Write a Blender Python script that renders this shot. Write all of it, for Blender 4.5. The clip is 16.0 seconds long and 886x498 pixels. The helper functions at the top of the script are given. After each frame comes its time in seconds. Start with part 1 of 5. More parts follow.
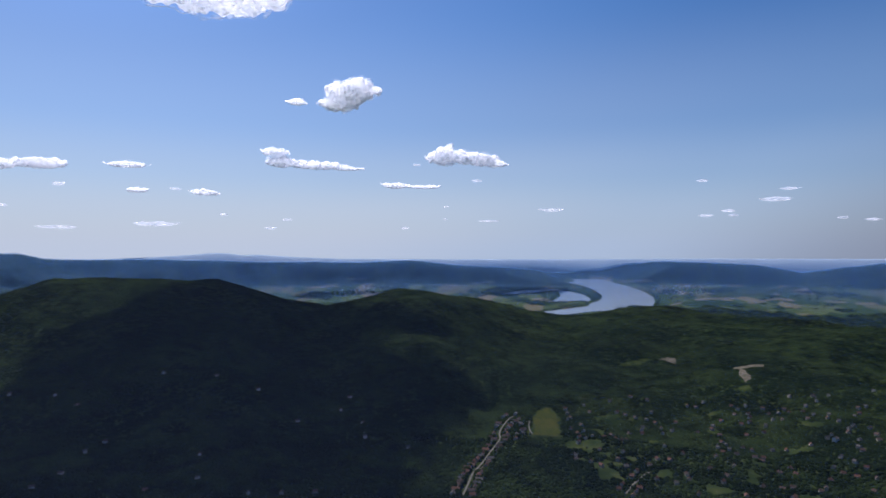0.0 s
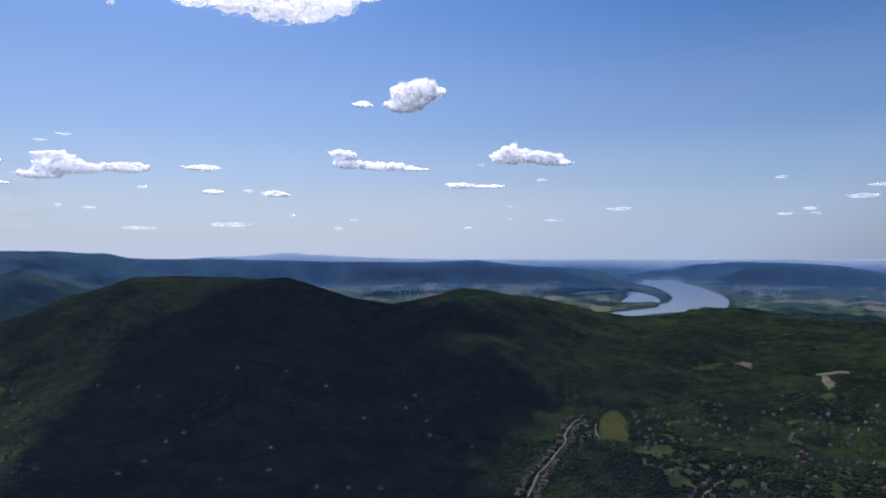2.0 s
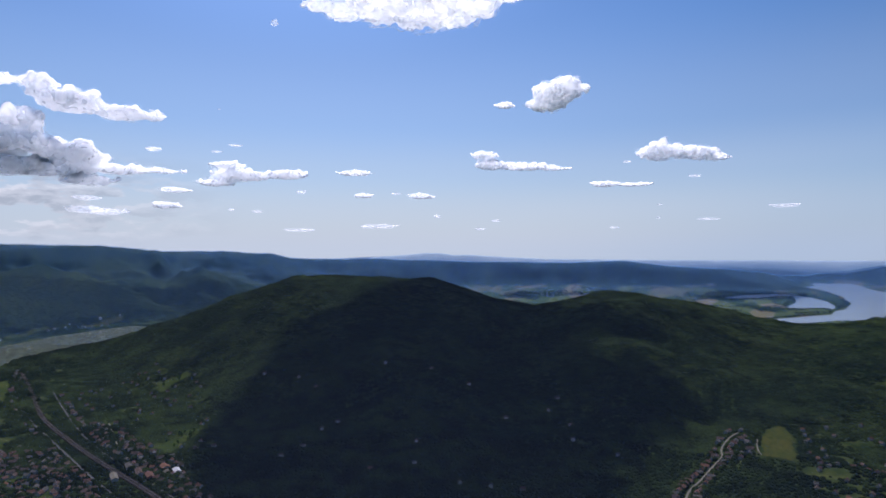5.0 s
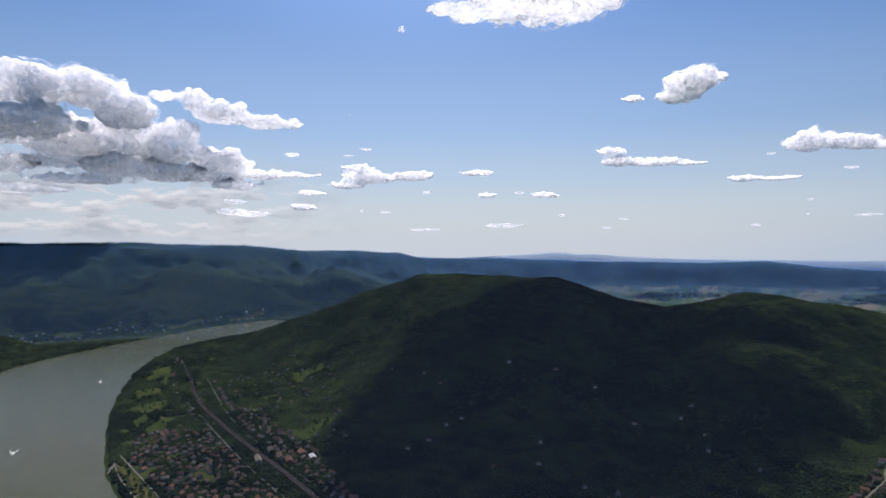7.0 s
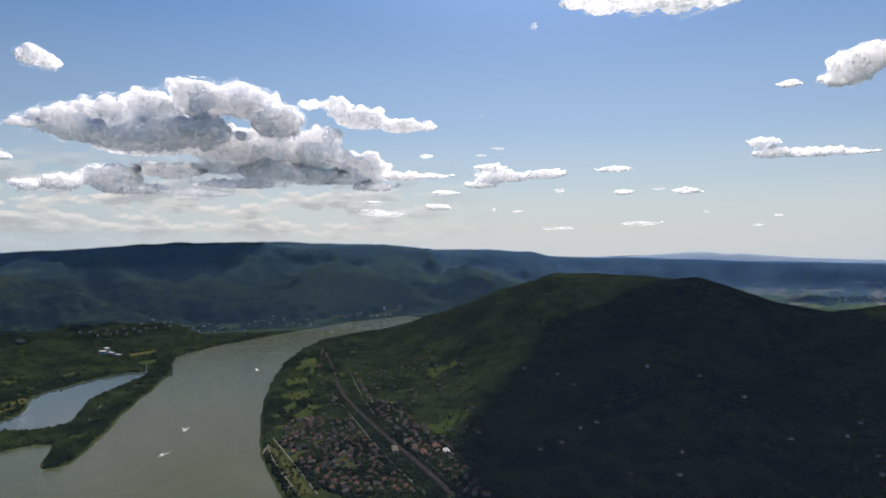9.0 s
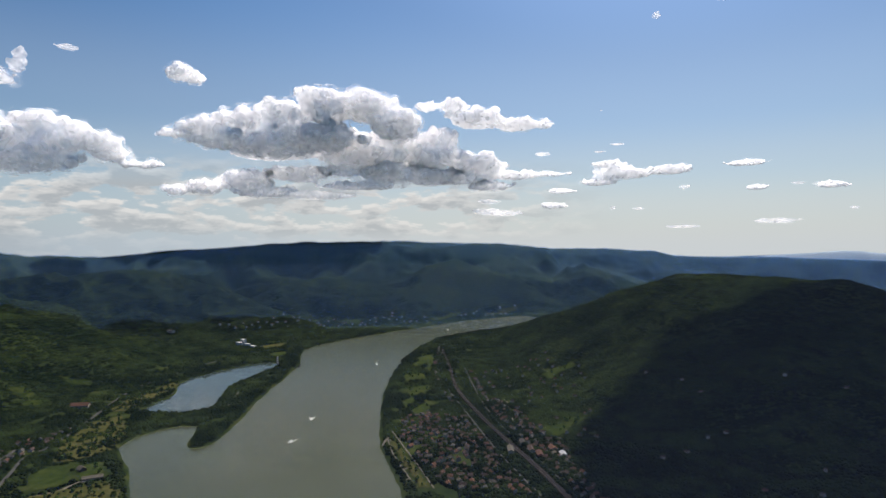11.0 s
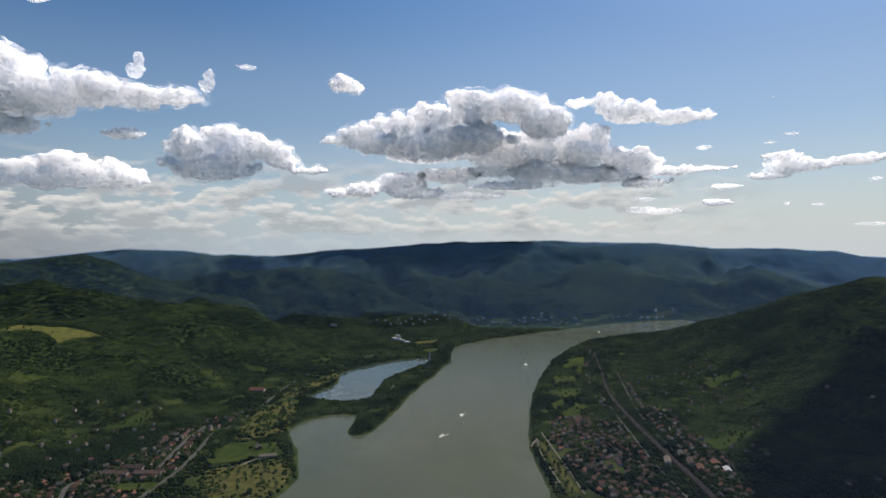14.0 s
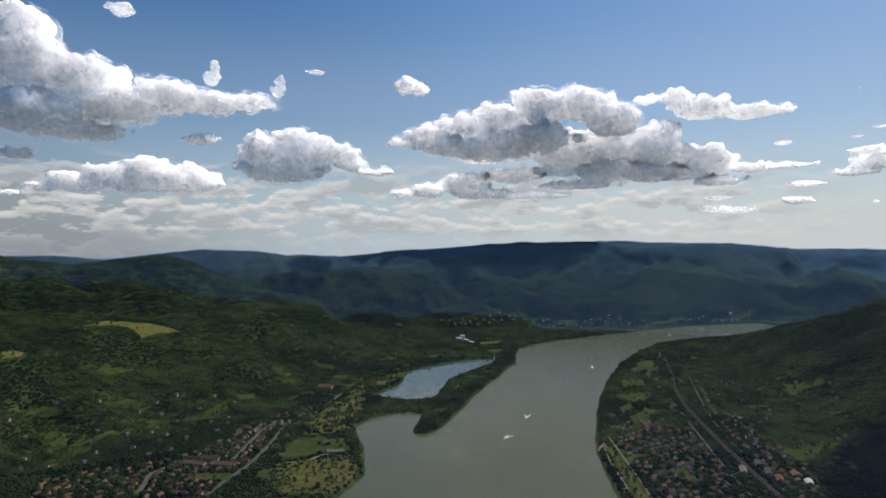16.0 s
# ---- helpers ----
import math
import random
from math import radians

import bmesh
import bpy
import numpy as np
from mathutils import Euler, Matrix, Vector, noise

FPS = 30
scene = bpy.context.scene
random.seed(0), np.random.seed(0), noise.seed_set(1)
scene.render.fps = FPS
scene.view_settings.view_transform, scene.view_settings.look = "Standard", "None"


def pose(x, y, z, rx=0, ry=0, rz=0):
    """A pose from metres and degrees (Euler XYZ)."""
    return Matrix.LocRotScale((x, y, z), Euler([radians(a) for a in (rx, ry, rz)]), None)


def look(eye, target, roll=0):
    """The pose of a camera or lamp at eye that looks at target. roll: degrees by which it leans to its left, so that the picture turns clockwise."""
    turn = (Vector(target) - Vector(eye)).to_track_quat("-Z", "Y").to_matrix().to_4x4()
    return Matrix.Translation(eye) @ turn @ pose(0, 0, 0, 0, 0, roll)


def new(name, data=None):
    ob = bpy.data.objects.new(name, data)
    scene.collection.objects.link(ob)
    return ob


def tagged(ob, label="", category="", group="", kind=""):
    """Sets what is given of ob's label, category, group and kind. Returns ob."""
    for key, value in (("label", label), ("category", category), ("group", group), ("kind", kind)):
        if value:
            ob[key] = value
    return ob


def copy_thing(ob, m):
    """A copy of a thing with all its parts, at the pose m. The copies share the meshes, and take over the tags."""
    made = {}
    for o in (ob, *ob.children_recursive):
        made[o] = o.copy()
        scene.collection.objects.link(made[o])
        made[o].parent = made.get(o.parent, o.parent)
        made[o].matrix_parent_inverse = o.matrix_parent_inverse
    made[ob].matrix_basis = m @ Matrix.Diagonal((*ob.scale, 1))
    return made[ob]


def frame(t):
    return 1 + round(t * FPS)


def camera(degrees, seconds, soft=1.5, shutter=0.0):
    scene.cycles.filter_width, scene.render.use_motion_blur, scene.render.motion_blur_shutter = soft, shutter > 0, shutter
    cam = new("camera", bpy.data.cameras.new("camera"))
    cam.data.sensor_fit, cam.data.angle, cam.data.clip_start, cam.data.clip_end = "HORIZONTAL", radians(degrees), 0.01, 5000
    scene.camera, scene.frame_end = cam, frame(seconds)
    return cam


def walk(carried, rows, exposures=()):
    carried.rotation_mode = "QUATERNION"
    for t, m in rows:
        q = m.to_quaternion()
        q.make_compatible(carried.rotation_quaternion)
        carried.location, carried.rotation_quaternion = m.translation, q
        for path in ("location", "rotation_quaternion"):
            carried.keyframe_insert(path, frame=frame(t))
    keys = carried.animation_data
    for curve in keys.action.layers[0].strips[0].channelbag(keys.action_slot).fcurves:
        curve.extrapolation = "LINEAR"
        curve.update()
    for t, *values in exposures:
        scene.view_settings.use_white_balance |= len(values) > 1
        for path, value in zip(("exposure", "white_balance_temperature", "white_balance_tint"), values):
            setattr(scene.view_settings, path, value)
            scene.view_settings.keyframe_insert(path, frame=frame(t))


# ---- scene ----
EYE = 350.0            # camera height over the river
cam = camera(70.57, 16.0, soft=1.5)
ROWS = [
    (0.0, pose(0, 0, EYE, 90.12, 0, -0.00)),
    (0.5, pose(0, 0, EYE, 90.11, 0, 1.19)),
    (1.0, pose(0, 0, EYE, 90.11, 0, 2.68)),
    (1.5, pose(0, 0, EYE, 90.11, 0, 4.12)),
    (2.0, pose(0, 0, EYE, 90.10, 0, 5.87)),
    (2.5, pose(0, 0, EYE, 90.12, 0, 7.79)),
    (3.0, pose(0, 0, EYE, 90.14, 0, 9.57)),
    (5.5, pose(0, 0, EYE, 90.12, 0, 21.55)),
    (6.0, pose(0, 0, EYE, 90.10, 0, 24.45)),
    (6.5, pose(0, 0, EYE, 90.08, 0, 27.49)),
    (7.0, pose(0, 0, EYE, 90.07, 0, 30.06)),
    (7.5, pose(0, 0, EYE, 90.02, 0, 32.83)),
    (8.0, pose(0, 0, EYE, 90.02, 0, 35.88)),
    (8.5, pose(0, 0, EYE, 90.01, 0, 38.81)),
    (9.0, pose(0, 0, EYE, 89.97, 0, 42.14)),
    (9.5, pose(0, 0, EYE, 89.94, 0, 44.98)),
    (12.0, pose(0, 0, EYE, 89.87, 0, 57.52)),
    (12.5, pose(0, 0, EYE, 89.87, 0, 59.93)),
    (13.0, pose(0, 0, EYE, 89.86, 0, 62.44)),
    (13.5, pose(0, 0, EYE, 89.86, 0, 64.45)),
    (14.0, pose(0, 0, EYE, 89.86, 0, 66.26)),
    (14.5, pose(0, 0, EYE, 89.86, 0, 67.85)),
    (15.0, pose(0, 0, EYE, 89.87, 0, 69.25)),
    (15.5, pose(0, 0, EYE, 89.87, 0, 70.78)),
    (16.0, pose(0, 0, EYE, 89.89, 0, 72.16)),
]
EXPOSURES = [(0, 0.02, 5720, 20), (3, 0.06, 5760, 20), (6, 0.12, 6000, 19), (9, 0.16, 6780, 13), (16, 0.08, 6720, 11)]
walk(cam, ROWS, EXPOSURES)

# ---- light ----
SUN_AZ, SUN_EL = 32.0, 54.0
to_sun = Vector((-math.sin(radians(SUN_AZ)) * math.cos(radians(SUN_EL)), math.cos(radians(SUN_AZ)) * math.cos(radians(SUN_EL)), math.sin(radians(SUN_EL))))
sun = new("sun", bpy.data.lights.new("sun", "SUN"))
sun.data.energy, sun.data.angle, sun.data.color = 3.7, radians(0.55), (1.0, 0.95, 0.88)
sun.matrix_world = look(to_sun * 3000, (0, 0, 0))
world = bpy.data.worlds.new("sky")
scene.world = world
world.use_nodes = True
wn = world.node_tree
wn.nodes.clear()


def sky_node(kind, **values):
    n = wn.nodes.new(kind)
    for key, value in values.items():
        if key == "operation":
            n.operation = value
        elif key == "data_type":
            n.data_type = value
        else:
            n.inputs[key].default_value = value
    return n


def sky_ramp(source, stops):
    """A smooth curve of grey or colour over a value."""
    n = wn.nodes.new("ShaderNodeValToRGB")
    n.color_ramp.interpolation = "EASE"
    e = n.color_ramp.elements
    e[1].position = 1.0
    for k, (at, v) in enumerate(stops):
        if 0 < k < len(stops) - 1:
            e.new(at)
    for k, (at, v) in enumerate(stops):
        e[k].position = at
        e[k].color = (*v, 1) if isinstance(v, tuple) else (v, v, v, 1)
    wn.links.new(source, n.inputs[0])
    return n.outputs[0]


def sky_mix(fac, a, b):
    n = sky_node("ShaderNodeMix", data_type="RGBA")
    for v, i in ((fac, 0), (a, 6), (b, 7)):
        if isinstance(v, tuple):
            n.inputs[i].default_value = (*v, 1)
        else:
            wn.links.new(v, n.inputs[i])
    return n.outputs[2]


def sky_math(operation, a, b):
    n = sky_node("ShaderNodeVectorMath", operation=operation)
    for k, v in enumerate((a, b)):
        if isinstance(v, (tuple, Vector)):
            n.inputs[k].default_value = v
        else:
            wn.links.new(v, n.inputs[k])
    return n.outputs["Value" if operation == "DOT_PRODUCT" else "Vector"]


w_sky = wn.nodes.new("ShaderNodeTexSky")
w_sky.sky_type = "NISHITA"
w_sky.sun_disc = False
w_sky.sun_elevation = radians(SUN_EL)
w_sky.sun_rotation = radians(-SUN_AZ)
w_sky.altitude = 400
w_sky.air_density, w_sky.dust_density, w_sky.ozone_density = 1.0, 1.0, 3.0
w_sat = sky_node("ShaderNodeHueSaturation", Saturation=1.28)
wn.links.new(w_sky.outputs[0], w_sat.inputs["Color"])
w_way = wn.nodes.new("ShaderNodeTexCoord").outputs["Generated"]
w_sep = wn.nodes.new("ShaderNodeSeparateXYZ")
wn.links.new(w_way, w_sep.inputs[0])
w_dot = sky_math("DOT_PRODUCT", w_way, to_sun)
# deep blue away from the sun, paler and brighter towards it
# the close glow round the sun is strengthened to lift the shaded land
w_blue = sky_math("MULTIPLY", sky_ramp(w_dot, [(0.87, (0.17, 0.17, 0.17)), (0.96, (1.0, 0.80, 0.58))]), sky_math("MULTIPLY", (10.0, 10.0, 10.0), sky_math("MULTIPLY", w_sat.outputs[0], sky_ramp(w_dot, [(0.25, (0.60, 0.64, 0.66)), (0.55, (0.62, 0.66, 0.68)), (0.78, (0.78, 0.78, 0.77)), (0.90, (1.0, 1.0, 0.98)), (1.0, (1.0, 1.0, 1.0))]))))
# pale summer haze low over the horizon
w_haze = sky_ramp(w_dot, [(0.18, (0.25, 0.282, 0.325)), (0.42, (0.42, 0.505, 0.58)), (0.60, (0.53, 0.585, 0.62))])
w_haze = sky_math("MULTIPLY", w_haze, (15.0, 15.0, 15.0))
w_clear = sky_mix(sky_ramp(w_sep.outputs["Z"], [(0.0, 0.96), (0.05, 0.78), (0.12, 0.45), (0.20, 0.22), (0.38, 0.0)]), w_blue, w_haze)
# a far field of flat fair-weather cloud low in the west, painted into the sky
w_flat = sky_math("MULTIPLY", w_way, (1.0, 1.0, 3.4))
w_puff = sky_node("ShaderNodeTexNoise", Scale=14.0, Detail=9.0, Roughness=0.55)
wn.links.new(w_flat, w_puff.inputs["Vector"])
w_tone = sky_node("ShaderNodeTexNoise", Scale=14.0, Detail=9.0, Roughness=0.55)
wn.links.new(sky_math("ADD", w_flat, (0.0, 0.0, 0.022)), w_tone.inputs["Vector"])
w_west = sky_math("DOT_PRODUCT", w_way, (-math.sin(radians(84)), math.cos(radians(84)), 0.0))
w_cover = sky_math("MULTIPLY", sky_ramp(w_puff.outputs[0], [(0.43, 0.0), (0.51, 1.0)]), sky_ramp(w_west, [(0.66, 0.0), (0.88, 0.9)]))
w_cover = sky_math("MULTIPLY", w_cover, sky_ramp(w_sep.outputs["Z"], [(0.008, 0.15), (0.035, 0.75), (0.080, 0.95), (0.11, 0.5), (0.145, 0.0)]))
# lit tops and grey undersides painted by how much cloud lies above
w_lit_tops = sky_ramp(w_tone.outputs[0], [(0.42, (0.72, 0.72, 0.71)), (0.50, (0.56, 0.575, 0.585)), (0.60, (0.38, 0.41, 0.44))])
w_lit_tops = sky_math("MULTIPLY", w_lit_tops, (15.0, 15.0, 15.0))
w_all = sky_mix(w_cover, w_clear, w_lit_tops)
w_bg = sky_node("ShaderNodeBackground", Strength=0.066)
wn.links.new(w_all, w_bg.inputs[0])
w_out = wn.nodes.new("ShaderNodeOutputWorld")
wn.links.new(w_bg.outputs[0], w_out.inputs[0])

# ---- materials ----
def nodes(name):
    m = bpy.data.materials.new(name)
    m.use_nodes = True
    t = m.node_tree
    return m, t, t.nodes["Principled BSDF"]


def link(t, a, b):
    t.links.new(a, b)


def noise_tex(t, scale, detail=3.0, rough=0.55, coord="Object", stretch=None):
    c = t.nodes.new("ShaderNodeTexCoord")
    n = t.nodes.new("ShaderNodeTexNoise")
    n.inputs["Scale"].default_value, n.inputs["Detail"].default_value, n.inputs["Roughness"].default_value = scale, detail, rough
    out = c.outputs[coord]
    if stretch:
        mp = t.nodes.new("ShaderNodeMapping")
        mp.inputs["Scale"].default_value = stretch
        link(t, out, mp.inputs[0])
        out = mp.outputs[0]
    link(t, out, n.inputs["Vector"])
    return n


def ramp(t, fac, stops):
    r = t.nodes.new("ShaderNodeValToRGB")
    e = r.color_ramp.elements
    while len(e) < len(stops):
        e.new(0.5)
    for k, (at, col) in enumerate(stops):
        e[k].position, e[k].color = at, (*col, 1)
    link(t, fac, r.inputs[0])
    return r.outputs[0]


def blend(t, fac, a, b, mode="MIX"):
    m = t.nodes.new("ShaderNodeMix")
    m.data_type, m.blend_type = "RGBA", mode
    for v, i in ((fac, 0), (a, 6), (b, 7)):
        if isinstance(v, float):
            m.inputs[i].default_value = v
        elif isinstance(v, tuple):
            m.inputs[i].default_value = (*v, 1)
        else:
            link(t, v, m.inputs[i])
    return m.outputs[2]


def bump(t, b, h, strength, distance):
    n = t.nodes.new("ShaderNodeBump")
    n.inputs["Strength"].default_value, n.inputs["Distance"].default_value = strength, distance
    link(t, h, n.inputs["Height"])
    link(t, n.outputs[0], b.inputs["Normal"])


def two_scale(name, a, b, c, big, small, rough=0.9, relief=0.0, island=False, per_object=False, gloss=0.0, edge=0.15):
    """A mottled surface: colours a and b in large patches, c in fine grain."""
    m, t, p = nodes(name)
    n1, n2 = noise_tex(t, big, 4), noise_tex(t, small, 3)
    col = ramp(t, n1.outputs[0], [(0.5 - edge, a), (0.5 + edge, b)])
    col = blend(t, ramp(t, n2.outputs[0], [(0.42, (0, 0, 0)), (0.66, (1, 1, 1))]), col, c)
    if island or per_object:
        g = t.nodes.new("ShaderNodeNewGeometry" if island else "ShaderNodeObjectInfo")
        out = g.outputs["Random Per Island" if island else "Random"]
        spread = [(0.0, (0.86, 0.87, 0.86)), (0.6, (1.0, 1.0, 1.0)), (1.0, (1.18, 1.14, 1.03))] if island else [(0.0, (0.70, 0.72, 0.70)), (0.6, (1.0, 1.0, 1.0)), (1.0, (1.35, 1.25, 1.05))]
        col = blend(t, 1.0, col, ramp(t, out, spread), "MULTIPLY")
    link(t, col, p.inputs["Base Color"])
    p.inputs["Roughness"].default_value = rough
    p.inputs["Specular IOR Level"].default_value = gloss
    if relief:
        bump(t, p, n2.outputs[0], 0.6, relief)
    return m


M = {}
M["forest"] = two_scale("forest", (0.0066, 0.0120, 0.0046), (0.0200, 0.0305, 0.0090), (0.0038, 0.0072, 0.0027), 0.0065, 0.028, 1.0, island=True, gloss=0.0, edge=0.09)
M["meadow"] = two_scale("meadow", (0.032, 0.047, 0.011), (0.050, 0.061, 0.015), (0.020, 0.032, 0.008), 0.012, 0.09, 0.95, 0.4)
M["dry_meadow"] = two_scale("dry_meadow", (0.055, 0.058, 0.017), (0.083, 0.076, 0.025), (0.034, 0.042, 0.012), 0.015, 0.12, 0.95, 0.4)
M["hay"] = two_scale("hay", (0.075, 0.082, 0.020), (0.110, 0.102, 0.030), (0.048, 0.060, 0.015), 0.012, 0.1, 0.95)
M["pitch"] = two_scale("pitch", (0.036, 0.045, 0.009), (0.062, 0.058, 0.014), (0.022, 0.032, 0.008), 0.03, 0.15, 0.95)
M["earth"] = two_scale("earth", (0.115, 0.095, 0.065), (0.17, 0.145, 0.105), (0.05, 0.055, 0.028), 0.03, 0.2, 0.95)


def ground_mat():
    """Forest floor on the hills, a patchwork of fields on the far plain."""
    m = two_scale("ground", (0.014, 0.025, 0.008), (0.034, 0.048, 0.014), (0.010, 0.019, 0.006), 0.0055, 0.045, 1.0, 2.5, gloss=0.0, edge=0.1)
    t = m.node_tree
    p = t.nodes["Principled BSDF"]
    wood = p.inputs["Base Color"].links[0].from_socket
    c, mp, v = t.nodes.new("ShaderNodeTexCoord"), t.nodes.new("ShaderNodeMapping"), t.nodes.new("ShaderNodeTexVoronoi")
    mp.inputs["Scale"].default_value, mp.inputs["Rotation"].default_value = (1.0, 0.55, 0), (0, 0, 0.5)
    v.inputs["Scale"].default_value = 0.011
    link(t, c.outputs["Object"], mp.inputs[0])
    link(t, mp.outputs[0], v.inputs["Vector"])
    sep = t.nodes.new("ShaderNodeSeparateColor")
    link(t, v.outputs["Color"], sep.inputs[0])
    crop = ramp(t, sep.outputs[0], [(0.0, (0.020, 0.036, 0.012)), (0.35, (0.034, 0.056, 0.016)), (0.6, (0.072, 0.092, 0.030)), (0.8, (0.042, 0.064, 0.020)), (0.93, (0.125, 0.110, 0.058)), (1.0, (0.17, 0.145, 0.085))])
    a = t.nodes.new("ShaderNodeAttribute")
    a.attribute_name = "farm"
    g = t.nodes.new("ShaderNodeAttribute")
    g.attribute_name = "garden"
    lawn = ramp(t, noise_tex(t, 0.03, 4).outputs[0], [(0.35, (0.012, 0.021, 0.007)), (0.55, (0.030, 0.042, 0.012)), (0.72, (0.052, 0.058, 0.018))])
    link(t, blend(t, a.outputs["Fac"], blend(t, g.outputs["Fac"], wood, lawn), crop), p.inputs["Base Color"])
    return m


M["ground"] = ground_mat()


def water_mat(name, colour, ripple, rough):
    m, t, p = nodes(name)
    n1, n2 = noise_tex(t, 0.004, 4, coord="Object", stretch=(1.0, 1.6, 1)), noise_tex(t, 0.25, 3)
    col = ramp(t, n1.outputs[0], [(0.35, tuple(c * 0.9 for c in colour)), (0.65, colour)])
    link(t, col, p.inputs["Base Color"])
    p.inputs["Roughness"].default_value, p.inputs["IOR"].default_value = rough, 1.33
    p.inputs["Specular IOR Level"].default_value = 0.33
    bump(t, p, n2.outputs[0], ripple, 0.5)
    return m


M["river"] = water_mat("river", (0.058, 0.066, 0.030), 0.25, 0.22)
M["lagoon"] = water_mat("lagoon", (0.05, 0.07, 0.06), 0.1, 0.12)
# sky reflection painted into the base colour: far water is paler than the river
M["far_river_sheen"] = water_mat("far_river_sheen", (0.24, 0.275, 0.275), 0.1, 0.15)
M["stubble"] = two_scale("stubble", (0.1105, 0.0978, 0.0553), (0.1615, 0.1403, 0.085), (0.0638, 0.0638, 0.0298), 0.01, 0.08, 0.95)
M["asphalt"] = two_scale("asphalt", (0.065, 0.063, 0.059), (0.095, 0.091, 0.086), (0.05, 0.048, 0.046), 0.03, 0.4, 0.9)
M["gravel"] = two_scale("gravel", (0.13, 0.115, 0.09), (0.18, 0.16, 0.13), (0.09, 0.085, 0.06), 0.03, 0.4, 0.95)
M["ballast"] = two_scale("ballast", (0.0148, 0.0122, 0.01), (0.0199, 0.0165, 0.0139), (0.0108, 0.0091, 0.0078), 0.05, 0.5, 0.95)
M["plaster"] = two_scale("plaster", (0.42, 0.365, 0.295), (0.56, 0.49, 0.40), (0.31, 0.265, 0.21), 0.2, 1.5, 0.9, per_object=True)
M["white_wall"] = two_scale("white_wall", (0.62, 0.60, 0.56), (0.72, 0.70, 0.66), (0.52, 0.50, 0.46), 0.1, 1.0, 0.85)
M["roof_red"] = two_scale("roof_red", (0.100, 0.056, 0.043), (0.145, 0.082, 0.062), (0.070, 0.041, 0.032), 0.15, 1.2, 0.9, per_object=True)
M["roof_brown"] = two_scale("roof_brown", (0.078, 0.055, 0.045), (0.110, 0.080, 0.067), (0.057, 0.042, 0.035), 0.15, 1.2, 0.9, per_object=True)
M["roof_grey"] = two_scale("roof_grey", (0.085, 0.078, 0.070), (0.130, 0.120, 0.108), (0.062, 0.057, 0.052), 0.15, 1.2, 0.8, per_object=True)
M["steel"] = two_scale("steel", (0.14, 0.125, 0.11), (0.18, 0.16, 0.145), (0.11, 0.095, 0.08), 0.2, 2.0, 0.5)
M["brick_wall"] = two_scale("brick_wall", (0.30, 0.13, 0.09), (0.35, 0.16, 0.11), (0.24, 0.10, 0.07), 0.2, 1.5, 0.9)
M["metal_roof"] = two_scale("metal_roof", (0.38, 0.38, 0.38), (0.45, 0.45, 0.45), (0.32, 0.31, 0.30), 0.1, 1.0, 0.6)
M["bark"] = two_scale("bark", (0.10, 0.075, 0.05), (0.14, 0.10, 0.07), (0.07, 0.055, 0.04), 0.5, 3.0, 0.95)
M["leaves"] = two_scale("leaves", (0.045, 0.085, 0.022), (0.075, 0.115, 0.032), (0.035, 0.065, 0.018), 0.05, 0.5, 0.8, per_object=True)
M["foam"] = two_scale("foam", (0.75, 0.76, 0.74), (0.82, 0.83, 0.81), (0.5, 0.52, 0.48), 0.1, 0.6, 0.8)
M["dark_glass"] = two_scale("dark_glass", (0.03, 0.035, 0.04), (0.05, 0.055, 0.06), (0.03, 0.035, 0.04), 0.3, 2.0, 0.15, gloss=0.5)

# ---- the lie of the land (azimuths in degrees, counted to the left of north; metres) ----
NEAR, RIM = 2400.0, 4300.0     # true distances up to NEAR; the distance beyond is drawn together inside RIM


def hash2(i, j, seed):
    n = (i * 374761393 + j * 668265263 + seed * 1442695041) & 0x7FFFFFFF
    n = ((n ^ (n >> 13)) * 1274126177) & 0x7FFFFFFF
    return ((n ^ (n >> 16)) & 0xFFFF) / 65535.0


def value_noise(x, y, seed=0):
    i, j = np.floor(x).astype(np.int64), np.floor(y).astype(np.int64)
    u, v = x - i, y - j
    u, v = u * u * (3 - 2 * u), v * v * (3 - 2 * v)
    a, b = hash2(i, j, seed), hash2(i + 1, j, seed)
    c, d = hash2(i, j + 1, seed), hash2(i + 1, j + 1, seed)
    return (a + (b - a) * u) * (1 - v) + (c + (d - c) * u) * v


def fbm(x, y, size, octaves=4, seed=0):
    total, amp, norm = 0.0, 1.0, 0.0
    for k in range(octaves):
        total = total + amp * (value_noise(x / size, y / size, seed + k) * 2 - 1)
        norm += amp
        amp, size = amp * 0.5, size * 0.47
    return total / norm


def plain(r):
    """Height of the river's plain at the drawn distance r: it keeps its true angle under the horizon."""
    s = np.clip((r - NEAR) / (RIM - NEAR), 0, 0.985)
    true = np.where(r < NEAR, np.maximum(r, 1.0), NEAR - (RIM - NEAR) * np.log(1 - s))
    return EYE * (1 - np.minimum(r, true) / true)


def drawn(true):
    """Drawn distance for a true distance on the plain."""
    return np.where(true < NEAR, true, NEAR + (RIM - NEAR) * (1 - np.exp(-(true - NEAR) / (RIM - NEAR))))


